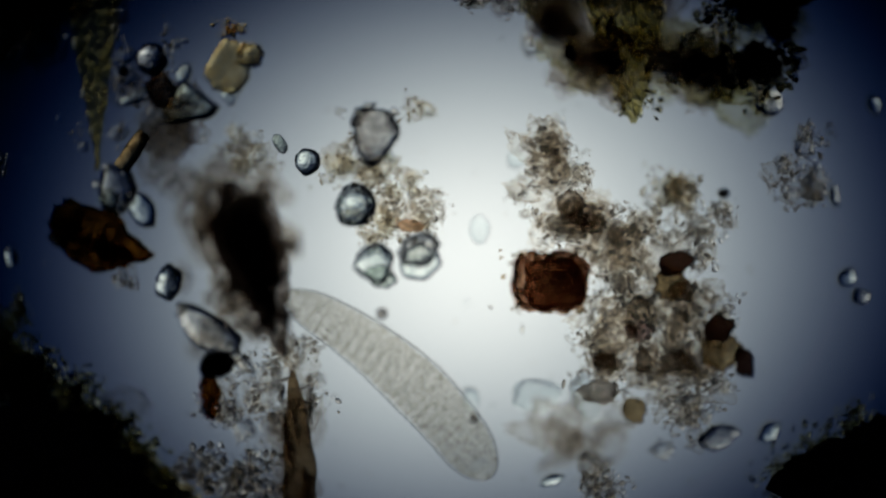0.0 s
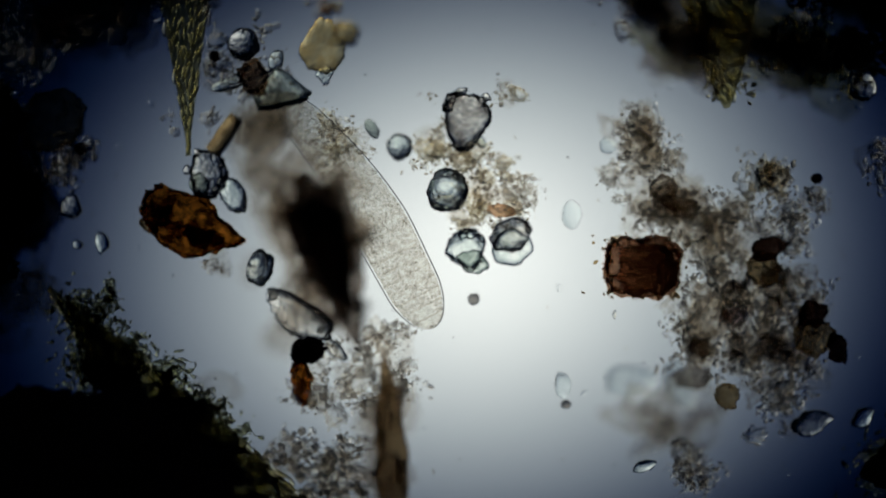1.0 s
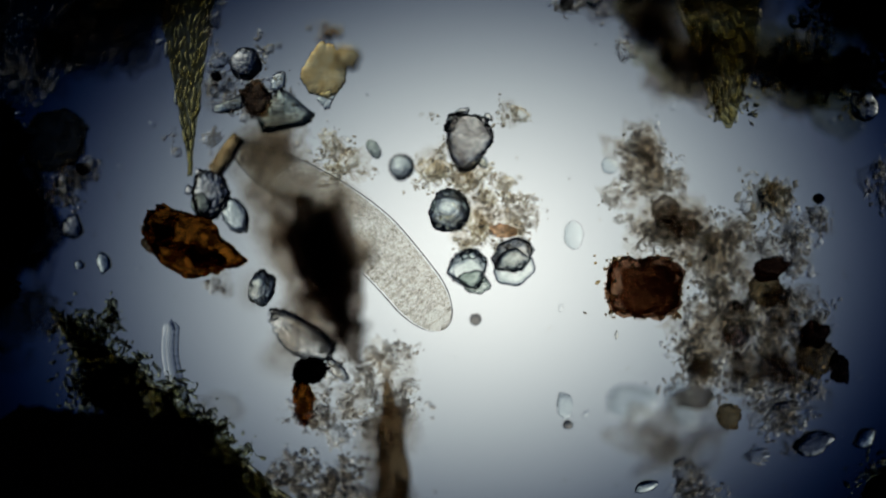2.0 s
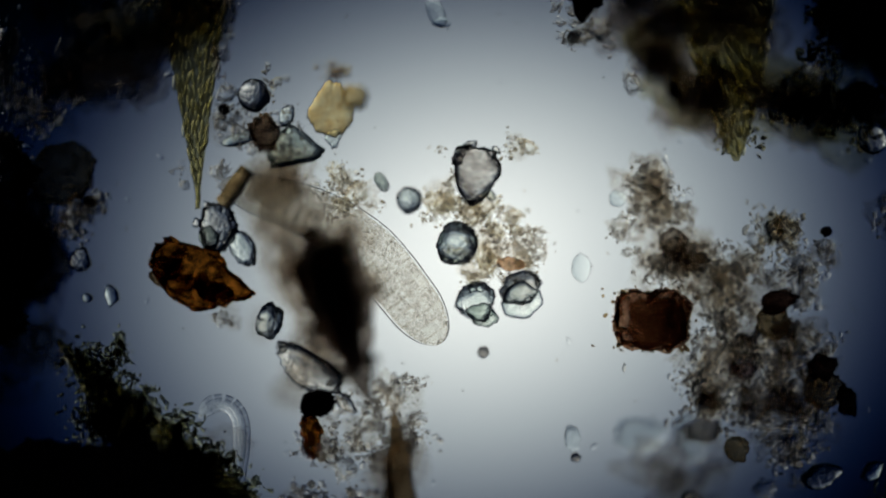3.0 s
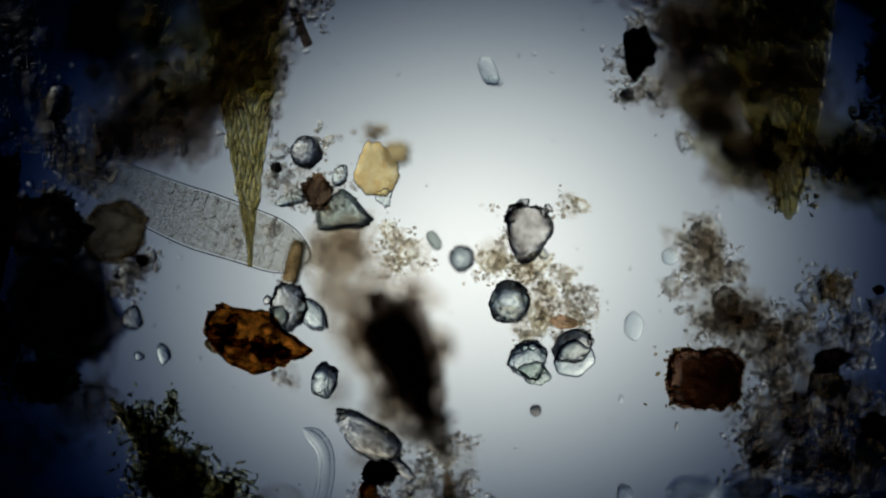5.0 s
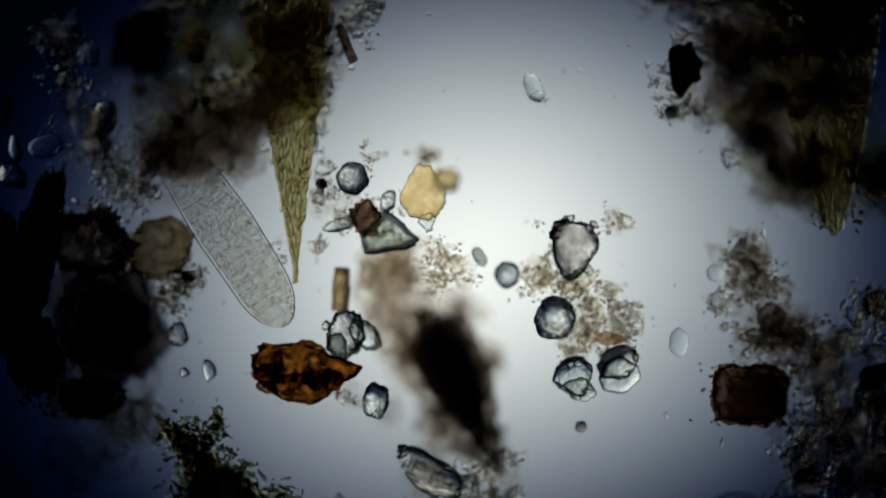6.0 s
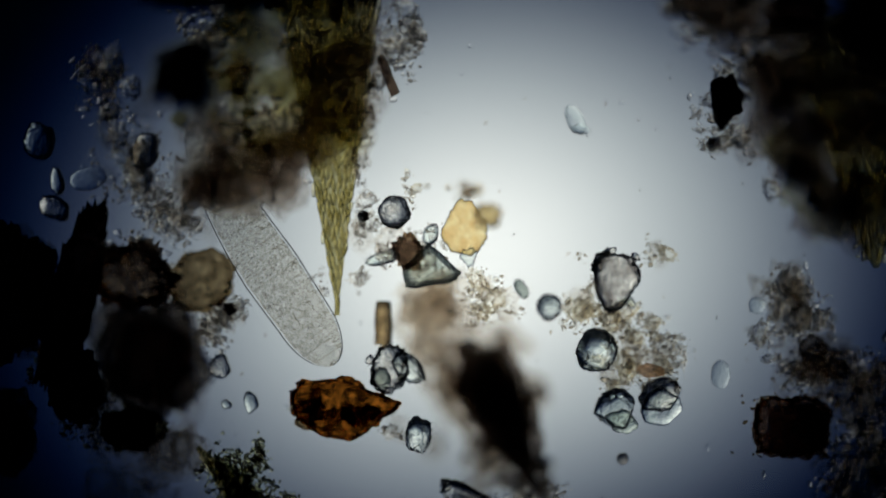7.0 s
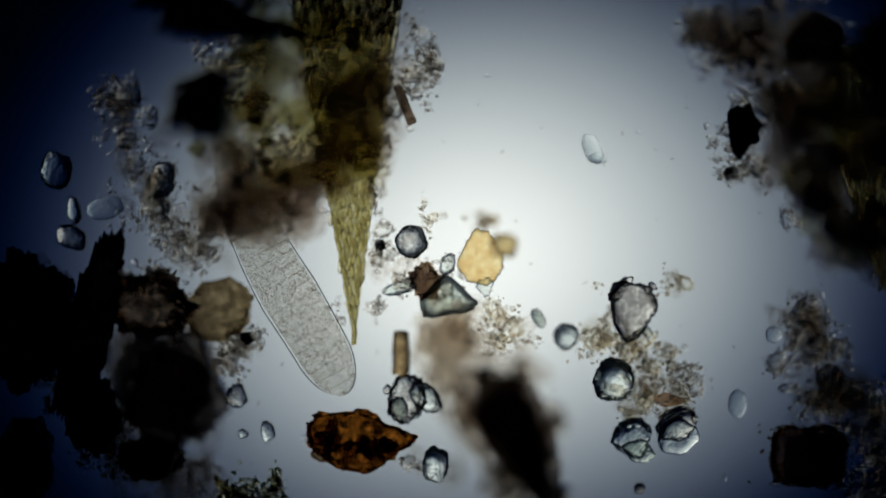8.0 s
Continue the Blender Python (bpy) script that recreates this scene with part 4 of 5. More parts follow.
def red_block():
    rs = hash_random(410)
    ob = holder("red_block", 1170, 592, 2, "blocky red-brown crumb with crumbling edges", "crumb")
    # Two stacked films above the block make it darker towards the right.
    for name, size, k, mt, x, y, z, lab in (("block", (124, 100, 56), 411, RUST, 0.0, 0.0, 0.034, ""), ("heart", (98, 86, 40), 413, RUST, 0.006, -0.002, 0.13, "red-brown heart"),
                                            ("side_film", (84, 78, 30), 417, UMBER_FILM, 0.016, 0.002, 0.19, "dark brown film over its middle and right"), ("side_film", (58, 56, 30), 418, DUN_FILM, 0.026, 0.004, 0.24, "dark brown film over its middle and right")):
        d, f = BALLS[5]
        off = Vector(rs.uniform(-50, 50, 3))
        p = 3.6 if mt is RUST else 2.2
        r = np.sum(np.abs(d) ** p, axis=1) ** (-1 / p)
        r = r * np.array([1 + 0.22 * noise.fractal(Vector(q) * 2.4 + off, 0.5, 2.1, 4) for q in d])
        w = d * r[:, None] * np.array(size) / 2000
        part(name, (w + np.array([x, y, z]), f), mt, ob, lab)
    g, h = grain_cloud([(-58, 0, 7, 60, 22), (0, 48, 80, 7, 28), (58, 14, 10, 50, 18), (0, -47, 80, 7, 22), (-10, 0, 80, 66, 30)], 412, (4, 11), (4, 70), 1.6, clump=False)
    part("dust", (g, h), CRUST, ob, "rust-coloured crumbs", kind="stuff")
    g, h = grain_cloud([(-52, 30, 16, 30, 14), (-40, -44, 40, 8, 10)], 414, (5, 11), (10, 70), 1.6, clump=False)
    part("dust", (g, h), TAN, ob, "golden-brown crumbs", kind="stuff")
    return ob


red_block()
floc(1400, 440, ((1400, 440, 44, 40, 90),), 413, "round olive-grey clump of coarse grains", TAN, (9, 20), (2, 60))
bead(1479, 436, (20, 18, 18), 414, "tiny black bead beside grains", SOOT, 10)
floc(1465, 490, ((1475, 475, 26, 40, 44), (1440, 500, 30, 30, 40), (1440, 535, 40, 36, 60), (1400, 520, 30, 20, 20)), 415, "chain of small grey flocs", GRAINS, (6, 16))
thing("black_grain", lump_shape((66, 42, 40), 416, 4, 0.25, 1.8, 6, 0, 0.05, 0.2), PITCH, 1393, 561, "angular black grain on a floc", "grain", z=40, rz=10)
thing("olive_grain", lump_shape((60, 56, 40), 417, 4, 0.3, 1.8, 0, 0, 0.05, 0.2), CRUST, 1385, 596, "olive-brown rounded grain below a black one", "grain", z=10)
floc(1350, 680, ((1320, 640, 90, 60, 170), (1270, 690, 60, 70, 130), (1390, 660, 90, 70, 170), (1360, 740, 110, 70, 190), (1440, 640, 60, 60, 90), (1440, 760, 60, 60, 100),
                 (1420, 830, 60, 50, 110), (1260, 740, 50, 50, 60), (1300, 600, 60, 30, 60)), 418, "large grey-brown floc of fine grains", GRAINS, (6, 17), (2, 90))
slime(1300, 690, ((1280, 680, 70, 80, 8), (1360, 730, 80, 60, 7), (1440, 700, 60, 70, 5)), 419, "soft greenish slime over the large floc", (70, 180))
for u, v, a, b, s, z, mt, lab in (
        (1335, 680, 60, 40, 421, 120, MAROON, "reddish-brown blurred clot in a floc"), (1270, 735, 56, 34, 422, 130, RIND, "dark grey clot in a floc"),
        (1262, 790, 80, 50, 423, 110, RIND, "dark brown clot at the edge of a floc"), (1340, 735, 34, 50, 424, 90, RIND, "small dark pointed clot"),
        (1470, 675, 56, 54, 425, 40, PITCH, "round black clot on a floc"), (1400, 735, 60, 44, 426, 130, RIND, "brown clot in a grey floc"),
        (1515, 735, 40, 70, 427, 10, PITCH, "black pointed shard at the floc's edge"), (1410, 610, 50, 44, 428, 110, RIND, "brown clot above the floc")):
    thing("brown_clot", lump_shape((a * 0.8, b * 0.8, 36), s, 4, 0.5, 1.6, 5 if s == 427 else 0, 0, 0.05, 0.25), mt, u, v, lab, "clot", "clots in the large floc", z, 20 if s == 427 else 0)
thing("olive_grain", lump_shape((70, 64, 40), 429, 4, 0.35, 1.8, 0, 0, 0.05, 0.2), CRUST, 1472, 716, "amber-brown grain below a black clot", "grain", z=6)
bead(1320, 820, (40, 46, 36), 430, "olive-brown round grain with a dark rim", CRUST, 8, "olive_grain", 0.2)
slime(1210, 850, ((1180, 830, 60, 50, 2), (1230, 870, 90, 30, 3), (1160, 870, 50, 40, 2), (1260, 830, 50, 40, 1)), 431, "blurred grey-violet slime above the slide", (160, 290))
thing("grey_clot", lump_shape((150, 34, 40), 432, 4, 0.3, 2, 0, 0, 0.05, 0.3), DUN_FILM, 1230, 890, "dark blurred streak above the slide", "clot", z=230, rz=28)
floc(1262, 945, ((1255, 930, 34, 40, 50), (1270, 965, 40, 34, 50)), 433, "brown-grey crumb of loose grains", GRAINS, (7, 18))
mineral(1150, 797, (88, 56, 30), 434, "pale clear oval shell on the glass", PALE, 150, 6, 6, name="pale_shell")
mineral(1030, 800, (30, 50, 26), 435, "pale clear chip on the glass", PALE, 2, 10, 6, name="pale_shell")
mineral(1240, 800, (50, 90, 30), 436, "pale clear shell at the floc's edge", PALE, 150, 20, 6, name="pale_shell")
mineral(1470, 868, (74, 46, 34), 437, "pale angular chip with a dark corner", SMOKY, 4, 12, 7)
mineral(1560, 858, (46, 34, 26), 438, "small pale chip on the glass", CRYSTAL, 4, 30, 7)
mineral(1176, 943, (44, 22, 22), 439, "small bright sliver of mineral", CRYSTAL, 20, 24, 7)
bead(1036, 835, (17, 16, 16), 440, "tiny grey-green bead on the glass", SPECK, 2)
bead(873, 649, (20, 20, 18), 441, "tiny grey-green bead in the open", SPECK, 2)
mineral(790, 50, (34, 56, 26), 442, "pale crescent-shaped chip of shell", PALE, 2, 24, 8)
mineral(800, 66, (36, 18, 20), 443, "bright pale chip of mineral", PALE, 2, -10, 7)
floc(1600, 380, ((1625, 330, 34, 40, 40), (1630, 410, 26, 44, 50), (1600, 440, 50, 26, 40), (1585, 390, 20, 40, 24)), 444, "crescent-shaped grey floc of grains", GRAINS, (7, 18))
mineral(1676, 440, (20, 40, 18), 445, "small dark chip on the glass", SMOKY, 6, 5, 7)
mineral(1700, 585, (40, 34, 26), 446, "pale chip with a bright face", CRYSTAL, 6, 20, 8)
mineral(1722, 618, (34, 34, 26), 447, "pale chip with a dark side", SMOKY, 6, 0, 8)
mineral(1745, 280, (24, 40, 20), 448, "small pale chip on the glass", CRYSTAL, 6, 10, 8)
moss_bank(1680, 940, "dark green moss fragment in the dim corner", 451,
          ((1600, 935, 50, 40, 80), (1660, 890, 50, 40, 90), (1720, 850, 50, 40, 80), (1640, 960, 90, 40, 90)),
          ((1680, 940, 70, 50, 80), (1740, 900, 60, 60, 70)), ((1690, 950, 230, 150, 60), (1760, 900, 130, 130, 60)))


# ---------------------------------------------------------------- specks in the water
def specks():
    rs = hash_random(500)
    shapes = [mesh_of("speck", *lump_shape((s, s * 0.55, s * 0.6), 501 + k, 2, 0.3), m) for k, (s, m) in
              enumerate(((5, SPECK), (8, HAZE), (12, PALE), (4, SPECK), (15, PALE), (11, HAZE)))]
    for k in range(150):
        u, v = rs.uniform(-100, 1700), rs.uniform(-100, 960)
        ob = new("speck", shapes[rs.randint(6)])
        ob.location = at(u, v, rs.choice((0.003, 0.004, 0.005)))
        ob.rotation_euler.z = rs.uniform(0, 6.28)
        tagged(ob, "tiny dust speck drifting in the water", "speck", "specks in the water")


specks()


# ---------------------------------------------------------------- the ciliate and the worm
def tube_part(s0, s1, length, wide, flat, first, last, rings=6, n=28, lap=0.0):
    """A piece of a tapering body between two shares of its length; closed by a dome where it ends."""
    v, f = [], []
    for j in range(rings + 1):
        s = s0 + (s1 - s0) * ((j / rings - 0.5) * (1 + 2 * lap) + 0.5)
        s = min(max(s, 0.0), 1.0)
        w = wide(s)
        for k in range(n):
            a = 2 * math.pi * k / n
            v.append(((s - (s0 + s1) / 2) * length, w * math.cos(a), w * flat * math.sin(a)))
    for j in range(rings):
        for k in range(n):
            a, b = j * n + k, j * n + (k + 1) % n
            f += [(a, b, b + n), (a, b + n, a + n)]
    for on, row, x in ((first, 0, (s0 - s1) / 2 * length - 0.0006), (last, rings, (s1 - s0) / 2 * length + 0.0006)):
        if on:
            c = len(v)
            v.append((x, 0, 0))
            f += [(c, row * n + (k + 1) % n, row * n + k) if row == 0 else (c, row * n + k, row * n + (k + 1) % n) for k in range(n)]
    return np.array(v), np.array(f)


def body_width(s):
    """Half width of the ciliate from its broad end (0) to its narrow end (1)."""
    tip = math.sqrt(max(1 - (1 - min(s / 0.17, 1)) ** 2, 0.0))
    tail = math.sqrt(max(1 - (1 - min((1 - s) / 0.16, 1)) ** 2, 0.0))
    slim = 1 - 0.46 * (max(s - 0.40, 0) / 0.60) ** 1.25
    return max(0.0530 * tip * tail * slim * (0.86 + 0.14 * min(s / 0.4, 1)), 0.0015)


CIL_LEN, CIL_N = 0.50, 24
WORM_LEN, WORM_N = 0.40, 30


def skin_line(s0, s1, side, n=14):
    """A thin strand along one flank of the body between two shares of its length, for its dark rim."""
    v, f = [], []
    for j in range(n + 1):
        q = j / n
        s = s0 + (s1 - s0) * (q * q if s0 == 0 else 1 - (1 - q) ** 2 if s1 == 1 else 1.04 * q - 0.02)
        x, y = (s - (s0 + s1) / 2) * CIL_LEN, side * body_width(s)
        v += [(x + 0.0011 * math.cos(a) * (0.6 if s0 == 0 else 0.0), y + 0.0011 * math.cos(a), 0.0011 * math.sin(a)) for a in (0, math.pi / 3, 2 * math.pi / 3, math.pi, 4 * math.pi / 3, 5 * math.pi / 3)]
    for j in range(n):
        for k in range(6):
            a, b = j * 6 + k, j * 6 + (k + 1) % 6
            f += [(a, b, b + 6), (a, b + 6, a + 6)]
    return np.array(v), np.array(f)


def ciliate():
    ob = holder("ciliate", 784, 441, 0, "long translucent grey ciliate, finely granular, with a clear vacuole", "ciliate")
    rs = hash_random(601)
    parts = []
    for k in range(CIL_N):
        s0, s1 = k / CIL_N, (k + 1) / CIL_N
        p = part("body_segment", tube_part(s0, s1, CIL_LEN, body_width, 0.42, k == 0, k == CIL_N - 1, 6, 32, 0.05), PLASM, ob)
        vs, fs, base = [], [], 0
        bv, bf = BALLS[1]
        for j in range(int(400 * body_width((s0 + s1) / 2) / 0.07)):
            s = rs.uniform(s0, s1)
            w = body_width(s)
            side = rs.uniform(-0.94, 0.94)
            if abs(s - 0.048) * CIL_LEN < 0.017 and abs(side) * w < 0.017:
                continue
            high = rs.uniform(-0.36, 0.36) * math.sqrt(1 - side * side)
            r = rs.uniform(0.0009, 0.0019)
            g = turned(bv * r * np.array([rs.uniform(1, 1.9), 1, 0.8]), 0, 0, rs.uniform(0, 360))
            vs.append(g + np.array([(s - (s0 + s1) / 2) * CIL_LEN, w * side, w * high]))
            fs.append(bf + base)
            base += len(bv)
        inner = tube_part(s0, s1, CIL_LEN, lambda q: body_width(q) * 0.93, 0.3, k == 0, k == CIL_N - 1, 6, 32, 0.03)
        part("plasm", inner, ENDO, p, "soft grey plasm")
        # Dark strands paint the shaded rim of the clear skin on both flanks.
        for side in (1, -1):
            part("pellicle", skin_line(s0, s1, side), PELLICLE_RIM, p, "outer skin seen edge-on, its dark rim put in as colour")
        part("granulation", (np.concatenate(vs), np.concatenate(fs)), VESICLE, p, "fine grey-brown granules", kind="stuff")
        if k == 1:
            w, f = lump_shape((35, 34, 20), 602, 4, 0.05)
            part("vacuole", (w + np.array([-0.007, 0.004, 0]), f), VACUOLE, p, "clear round vacuole")
        parts.append(p)
    return ob, parts


def worm_width(s):
    return 0.0155 * max(min(s / 0.06, 1, (1 - s) / 0.3), 0.05) ** 0.6


def worm():
    ob = holder("worm", 784, 441, 0, "thin transparent roundworm with a dark outline", "worm")
    parts = []
    for k in range(WORM_N):
        s0, s1 = k / WORM_N, (k + 1) / WORM_N
        p = part("body_segment", tube_part(s0, s1, WORM_LEN, worm_width, 1.0, k == 0, k == WORM_N - 1, 3, 16, 0.05), HYALINE, ob)
        part("gut", tube_part(s0, s1, WORM_LEN, lambda s: worm_width(s) * 0.5, 1.0, k == 0, k == WORM_N - 1, 2, 12), HYALINE, p, "pale inner tube")
        parts.append(p)
    return ob, parts


CILIATE, CIL_PARTS = ciliate()
WORM, WORM_PARTS = worm()


def shift_at(t):
    for (a, x0, y0, _), (b, x1, y1, _) in zip(STAGE, STAGE[1:]):
        if a <= t <= b:
            k = (t - a) / (b - a)
            return x0 + (x1 - x0) * k, y0 + (y1 - y0) * k
    return STAGE[-1][1:3]


def spine(points, length, count):
    """Places and headings of a chain of pieces laid along a smooth line through the points."""
    p = [Vector(q) for q in points]
    p = [p[0] * 2 - p[1]] + p + [p[-1] * 2 - p[-2]]
    line = []
    for k in range(1, len(p) - 2):
        a, b, c, d = p[k - 1:k + 3]
        for j in range(12):
            t = j / 12
            line.append(0.5 * (2 * b + (c - a) * t + (2 * a - 5 * b + 4 * c - d) * t ** 2 + (3 * b - a - 3 * c + d) * t ** 3))
    line.append(p[-2])
    for _ in range(60):
        line = [line[0]] + [(a + b + c) / 3 for a, b, c in zip(line, line[1:], line[2:])] + [line[-1]]
    line.append(line[-1] + (line[-1] - line[-4]).normalized() * 2.0)
    out, want, run = [], [(k + 0.5) * length / count for k in range(count)], 0.0
    for a, b in zip(line, line[1:]):
        d = (b - a).length
        while want and run + d >= want[0]:
            out.append(a + (b - a) * ((want[0] - run) / d))
            want.pop(0)
        run += d
    ends = [line[0]] + out + [out[-1] * 2 - out[-2]]
    turns = [math.degrees(math.atan2(ends[k + 2].y - ends[k].y, ends[k + 2].x - ends[k].x)) for k in range(count)]
    return out, turns


def crawl(ob, parts, poses, length, high):
    """Keys a chain of pieces, and their thing with its middle piece."""
    mid = len(parts) // 2
    whole, rows = [], [[] for _ in parts]
    for t, points in poses:
        q, a = spine(points, length, len(parts))
        base = pose(q[mid].x, q[mid].y, high(t), 0, 0, a[mid])
        whole.append((t, base))
        inv = base.inverted()
        for k in range(len(parts)):
            rows[k].append((t, inv @ pose(q[k].x, q[k].y, high(t), 0, 0, a[k])))
    walk(ob, whole)
    for p, r in zip(parts, rows):
        walk(p, r)


def placed(rows, seen=True):
    """Spines given as they lie under the lens at their time, or on the slide's graticule."""
    out = []
    for t, *c in rows:
        dx, dy = shift_at(t) if seen else (0, 0)
        out.append((t, [at(c[k] - dx, c[k + 1] - dy).to_2d() for k in range(0, len(c), 2)]))
    return out


# The ciliate's line from its broad end, seconds first.
SWIM_A = (
    (0.0, 868, 848, 790, 735, 690, 640, 600, 575, 525, 535), (0.2, 835, 748, 770, 665, 690, 592, 610, 540, 530, 505),
    (0.4, 748, 661, 680, 588, 600, 520, 498, 450, 420, 400), (0.5, 695, 632, 640, 560, 575, 470, 510, 390, 440, 310),
    (0.6, 640, 598, 600, 510, 550, 400, 490, 300, 430, 220), (0.8, 728, 562, 695, 470, 655, 370, 600, 270, 540, 190),
    (1.0, 768, 580, 720, 490, 675, 400, 610, 300, 540, 220), (1.2, 846, 632, 785, 555, 715, 470, 640, 380, 560, 310),
    (1.5, 770, 578, 705, 500, 635, 415, 555, 345, 460, 290))
SWIM_B = (
    (1.7, 788, 578, 720, 490, 645, 405, 560, 335, 470, 280), (2.3, 784, 580, 714, 490, 640, 405, 552, 345, 462, 295),
    (2.8, 776, 582, 712, 495, 645, 410, 560, 345, 470, 300), (3.2, 788, 624, 725, 530, 655, 450, 560, 395, 460, 380),
    (3.5, 792, 638, 735, 545, 665, 460, 570, 405, 460, 385), (4.0, 811, 644, 755, 545, 680, 455, 580, 405, 470, 380),
    (4.2, 780, 600, 725, 505, 650, 435, 550, 395, 440, 365), (4.3, 762, 566, 700, 480, 620, 420, 520, 390, 400, 355))
SWIM_C = (
    (4.4, 740, 530, 680, 450, 600, 410, 480, 390, 330, 365), (4.5, 722, 505, 650, 440, 560, 410, 440, 400, 270, 370), (4.7, 672, 470, 600, 425, 500, 412, 380, 432, 210, 390),
    (4.9, 600, 460, 520, 435, 420, 420, 310, 400, 160, 340), (5.25, 470, 440, 410, 390, 340, 340, 260, 280, 150, 190),
    (5.8, 432, 500, 385, 410, 335, 320, 270, 220, 200, 120), (5.9, 470, 528, 415, 430, 360, 345, 300, 250, 230, 150),
    (6.0, 506, 577, 455, 490, 395, 400, 335, 310, 270, 210))
SWIM_D = (
    (6.2, 560, 618, 500, 550, 430, 450, 365, 350, 300, 250), (6.4, 536, 586, 485, 510, 420, 410, 360, 310, 300, 210),
    (6.6, 518, 553, 465, 460, 405, 370, 345, 280, 290, 180), (6.8, 530, 547, 480, 460, 420, 370, 360, 280, 300, 180),
    (7.0, 592, 645, 535, 560, 470, 465, 405, 365, 365, 275), (7.2, 655, 705, 585, 610, 515, 510, 452, 410, 415, 320),
    (7.4, 645, 705, 585, 620, 515, 530, 458, 436, 420, 345), (7.7, 595, 675, 545, 590, 490, 500, 438, 408, 408, 315), (8.0, 612, 698, 565, 610, 510, 520, 452, 422, 420, 325))
# The worm's line, on the slide's graticule.
WRIGGLE_A = (
    (0.0, 330, 860, 310, 900, 300, 960, 320, 1040), (1.0, 320, 820, 300, 860, 300, 920, 330, 1010), (1.3, 300, 720, 285, 770, 300, 840, 350, 940),
    (1.5, 318, 608, 290, 640, 276, 690, 310, 800), (1.7, 316, 620, 288, 655, 280, 710, 320, 820), (2.3, 340, 700, 350, 680, 375, 700, 395, 780))
WRIGGLE_B = (
    (2.8, 360, 770, 380, 738, 415, 735, 433, 775, 428, 850), (3.5, 392, 800, 428, 772, 464, 795, 478, 840, 460, 930), (3.9, 400, 830, 430, 815, 455, 850, 462, 900, 455, 980), (4.1, 364, 660, 390, 730, 437, 794, 460, 870, 465, 980),
    (4.2, 520, 627, 463, 645, 438, 695, 453, 765, 483, 840), (4.5, 523, 592, 511, 640, 476, 700, 461, 750, 466, 820), (4.7, 471, 645, 506, 653, 526, 693, 516, 743, 491, 815),
    (5.25, 450, 690, 470, 720, 480, 780, 465, 850, 440, 930), (5.8, 446, 729, 452, 770, 450, 810, 430, 900, 410, 980), (6.5, 440, 850, 430, 900, 420, 960, 410, 1040), (8.0, 430, 880, 425, 930, 420, 990, 410, 1060))


def drift(ob, rows, lift=None):
    """Keys a thing that is pushed about: seconds, place on the graticule, turn in degrees."""
    z = ob.location.z
    walk(ob, [(t, pose(*at(u, v, z), 0, 0, a)) for t, u, v, a in rows])


def still_then(ob, moves, rz=0.0):
    """Rows relative to where the thing lies: seconds, shift, turn."""
    o = ob.location.copy()
    walk(ob, [(t, pose(o.x + dx / 1000, o.y - dy / 1000, o.z, 0, 0, rz + a)) for t, dx, dy, a in moves])


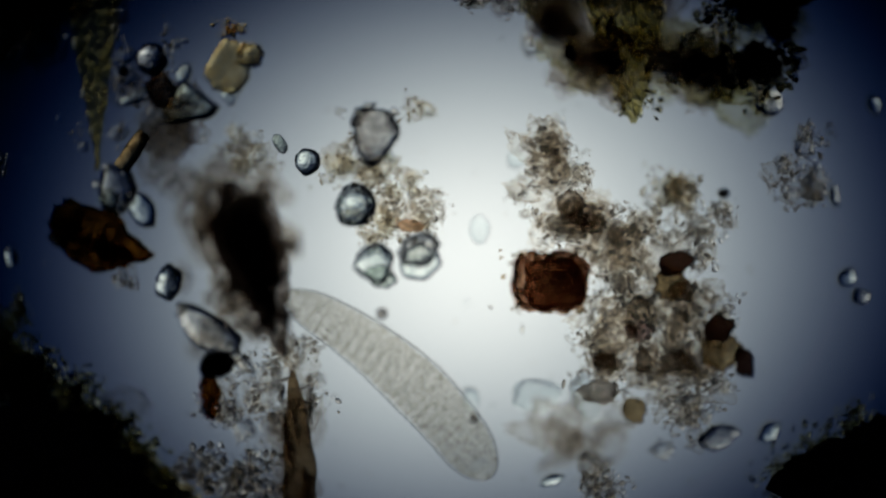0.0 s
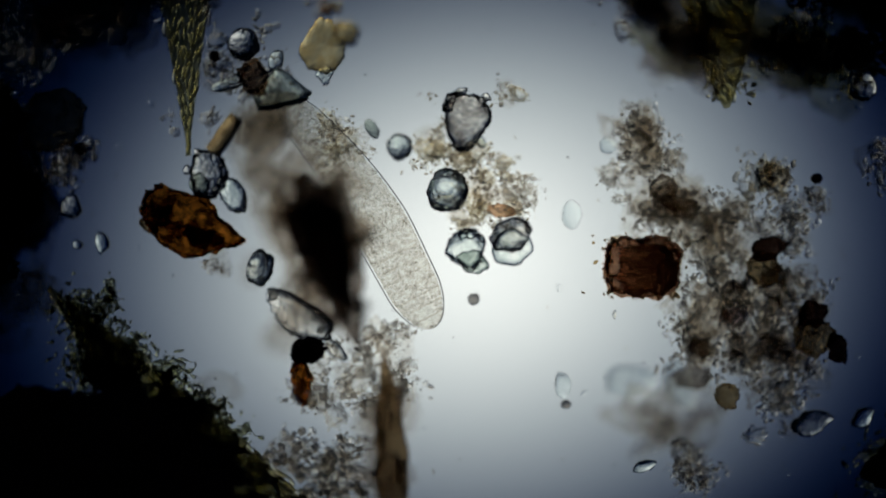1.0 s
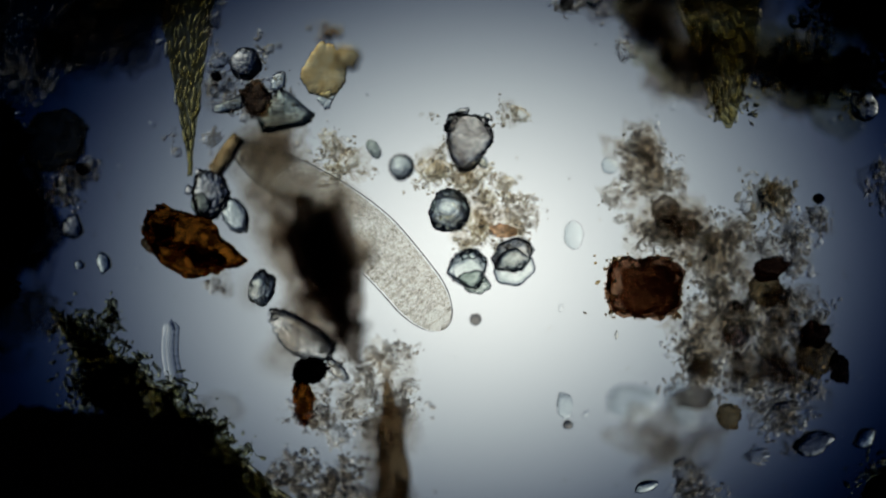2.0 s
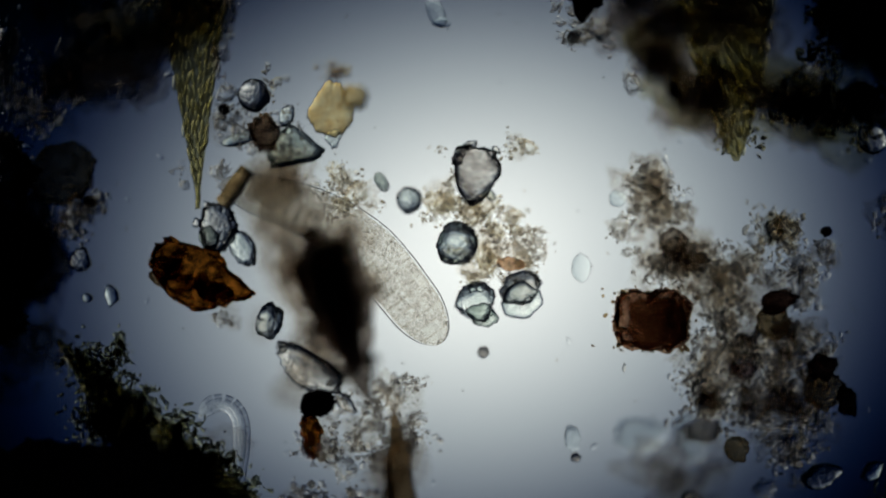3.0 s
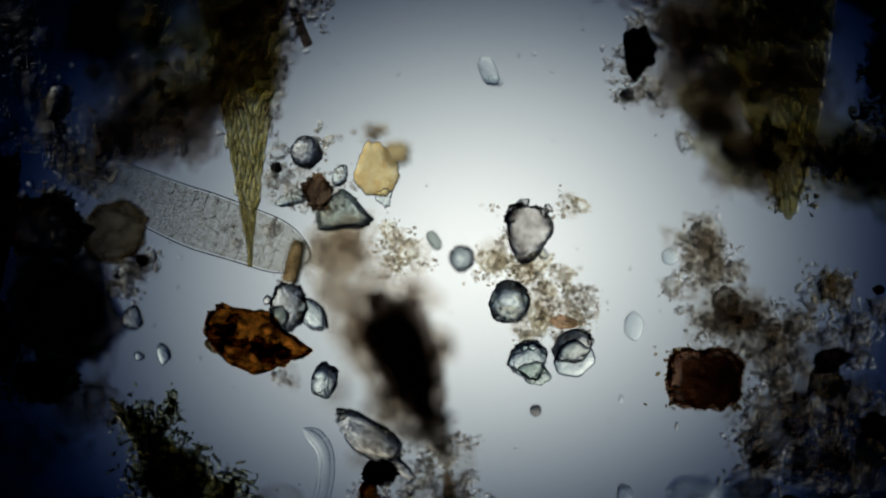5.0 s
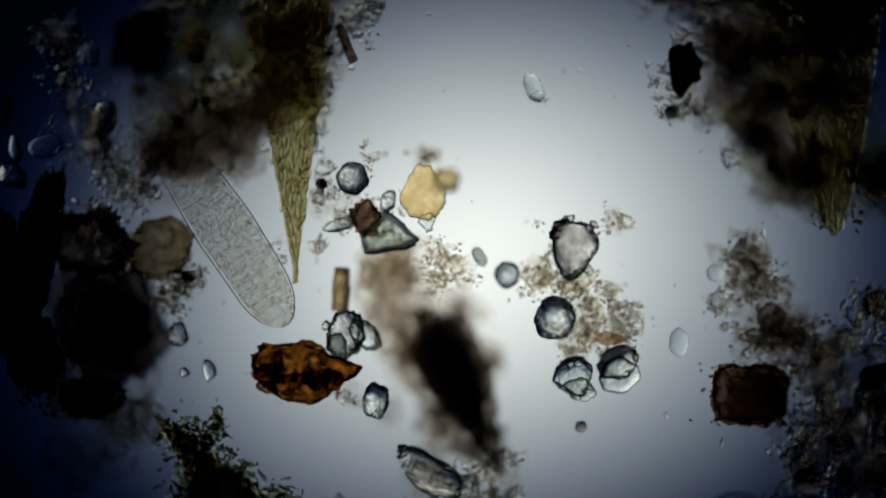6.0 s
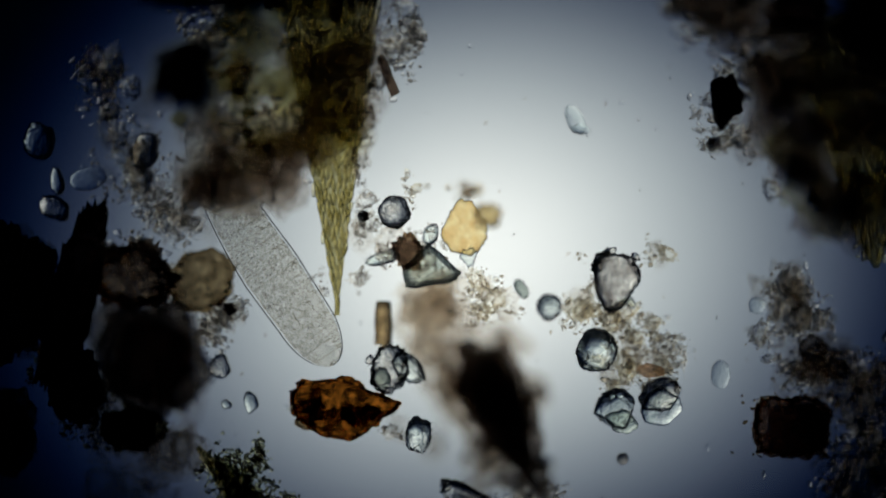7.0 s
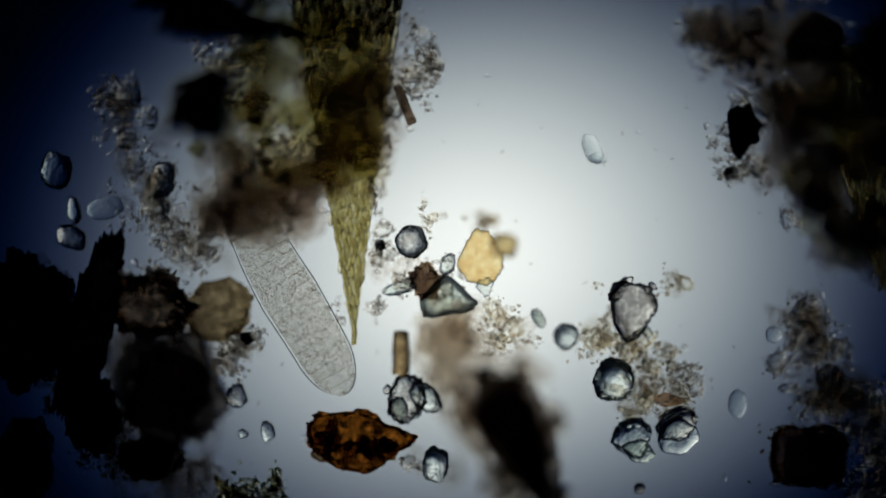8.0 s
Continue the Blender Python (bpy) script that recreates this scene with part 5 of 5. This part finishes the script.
def motions():
    o = LAMP_THING.location.copy()
    # The lamp travels with the lens, so its painted vignette stays centred.
    walk(LAMP_THING, [(t, pose(o.x - a / 1000, o.y + b / 1000, o.z)) for t, a, b, c in STAGE])
    crawl(CILIATE, CIL_PARTS, placed(SWIM_A) + placed(SWIM_B) + placed(SWIM_C) + placed(SWIM_D), CIL_LEN, lambda t: 0.046)
    crawl(WORM, WORM_PARTS, placed(WRIGGLE_A, False) + placed(WRIGGLE_B, False), WORM_LEN, lambda t: 0.03)
    drift(FRAGMENT, ((0.0, 375, 516, -24), (4.0, 375, 516, -24), (4.7, 378, 518, -22), (5.25, 384, 532, -12), (5.8, 388, 546, -4), (6.5, 384, 553, -3), (8.0, 381, 562, -4)))
    still_then(DARK, ((0.0, 30, -10, 0), (0.5, 26, -6, 0), (0.9, 2, 0, 0), (1.5, -6, 0, 0), (3.5, 0, 0, 0), (4.5, 14, 0, 0), (4.7, 22, 4, 2), (5.8, 36, 2, 7), (6.5, 42, 2, 9), (8.0, 44, -2, 9)))
    still_then(CRUMBS, ((0.0, 0, 0, 0), (4.5, 0, 0, 0), (5.8, 40, 6, 0), (8.0, 54, 14, 0)))
    still_then(RUGGED, ((0.0, 0, 0, 0), (4.5, 0, 0, 0), (5.8, 40, 50, 0), (8.0, 44, 56, 0)))
    still_then(SLIVER, ((0.0, 0, 0, 0), (4.5, 0, 0, 0), (5.8, 30, 50, 0), (8.0, 30, 56, 0)))
    still_then(HOOK, ((0.0, 0, 0, 0), (4.5, 0, 0, 0), (5.8, 40, 56, -30), (8.0, 44, 60, -30)))
    still_then(KNOT, ((0.0, 0, 0, 0), (3.5, 0, 0, 0), (4.2, 4, 6, 0), (4.7, 20, 26, -4), (5.8, 52, 56, -14), (8.0, 58, 62, -14)))
    still_then(CHIP, ((0.0, 0, 0, 0), (3.5, 0, 0, 0), (4.2, 4, 6, 0), (4.7, 20, 26, -4), (5.8, 52, 56, -14), (8.0, 58, 62, -14)))
    still_then(DROP, ((0.0, 0, 0, 0), (3.5, 0, 0, 0), (4.7, 24, 10, 10), (5.8, 44, 20, 20), (8.0, 48, 22, 20)))
    still_then(ROD, ((0.0, -2, 4, 0), (3.5, 0, 0, 0), (4.2, 2, 10, 10), (4.7, 10, 20, 16), (5.8, 14, 48, 30), (8.0, 16, 52, 34)))
    still_then(EYE, ((0.0, 0, 0, 0), (4.5, 0, 0, 0), (5.8, 14, 8, 10), (8.0, 16, 13, 10)))
    still_then(FLAKE, ((0.0, -4, -10, 0), (1.0, 2, -20, 0), (3.0, 0, -2, 0), (3.5, 0, 0, 0), (4.2, -6, 0, 6), (4.7, -14, 0, 14), (5.8, -10, 12, 4), (8.0, -12, 20, 4)))
    still_then(PRISM, ((0.0, -8, -10, 0), (1.5, -6, -8, 0), (3.5, 0, 0, 0), (4.5, -6, 4, -10), (5.8, -6, 20, -4), (8.0, -6, 24, -4)))
    for ob in (MAR, CROWN, WEDGE, LOOP):
        still_then(ob, ((0.0, -4, -6, 0), (3.5, 0, 0, 0), (4.5, 0, -4, 0), (5.8, 6, 18, 0), (8.0, 8, 22, 0)))
    still_then(BEAD_RING, ((0.0, -2, 6, 0), (3.5, 0, 0, 0), (4.7, 0, -4, 0), (5.8, 2, 16, 0), (8.0, 2, 20, 0)))
    for ob in (PATCH, PATCH_DARK):
        still_then(ob, ((0.0, -10, -20, 0), (1.5, 0, 0, 0), (3.5, 4, 0, 0), (4.7, 14, 8, 0), (5.8, 26, 24, 0), (8.0, 26, 28, 0)))


motions()
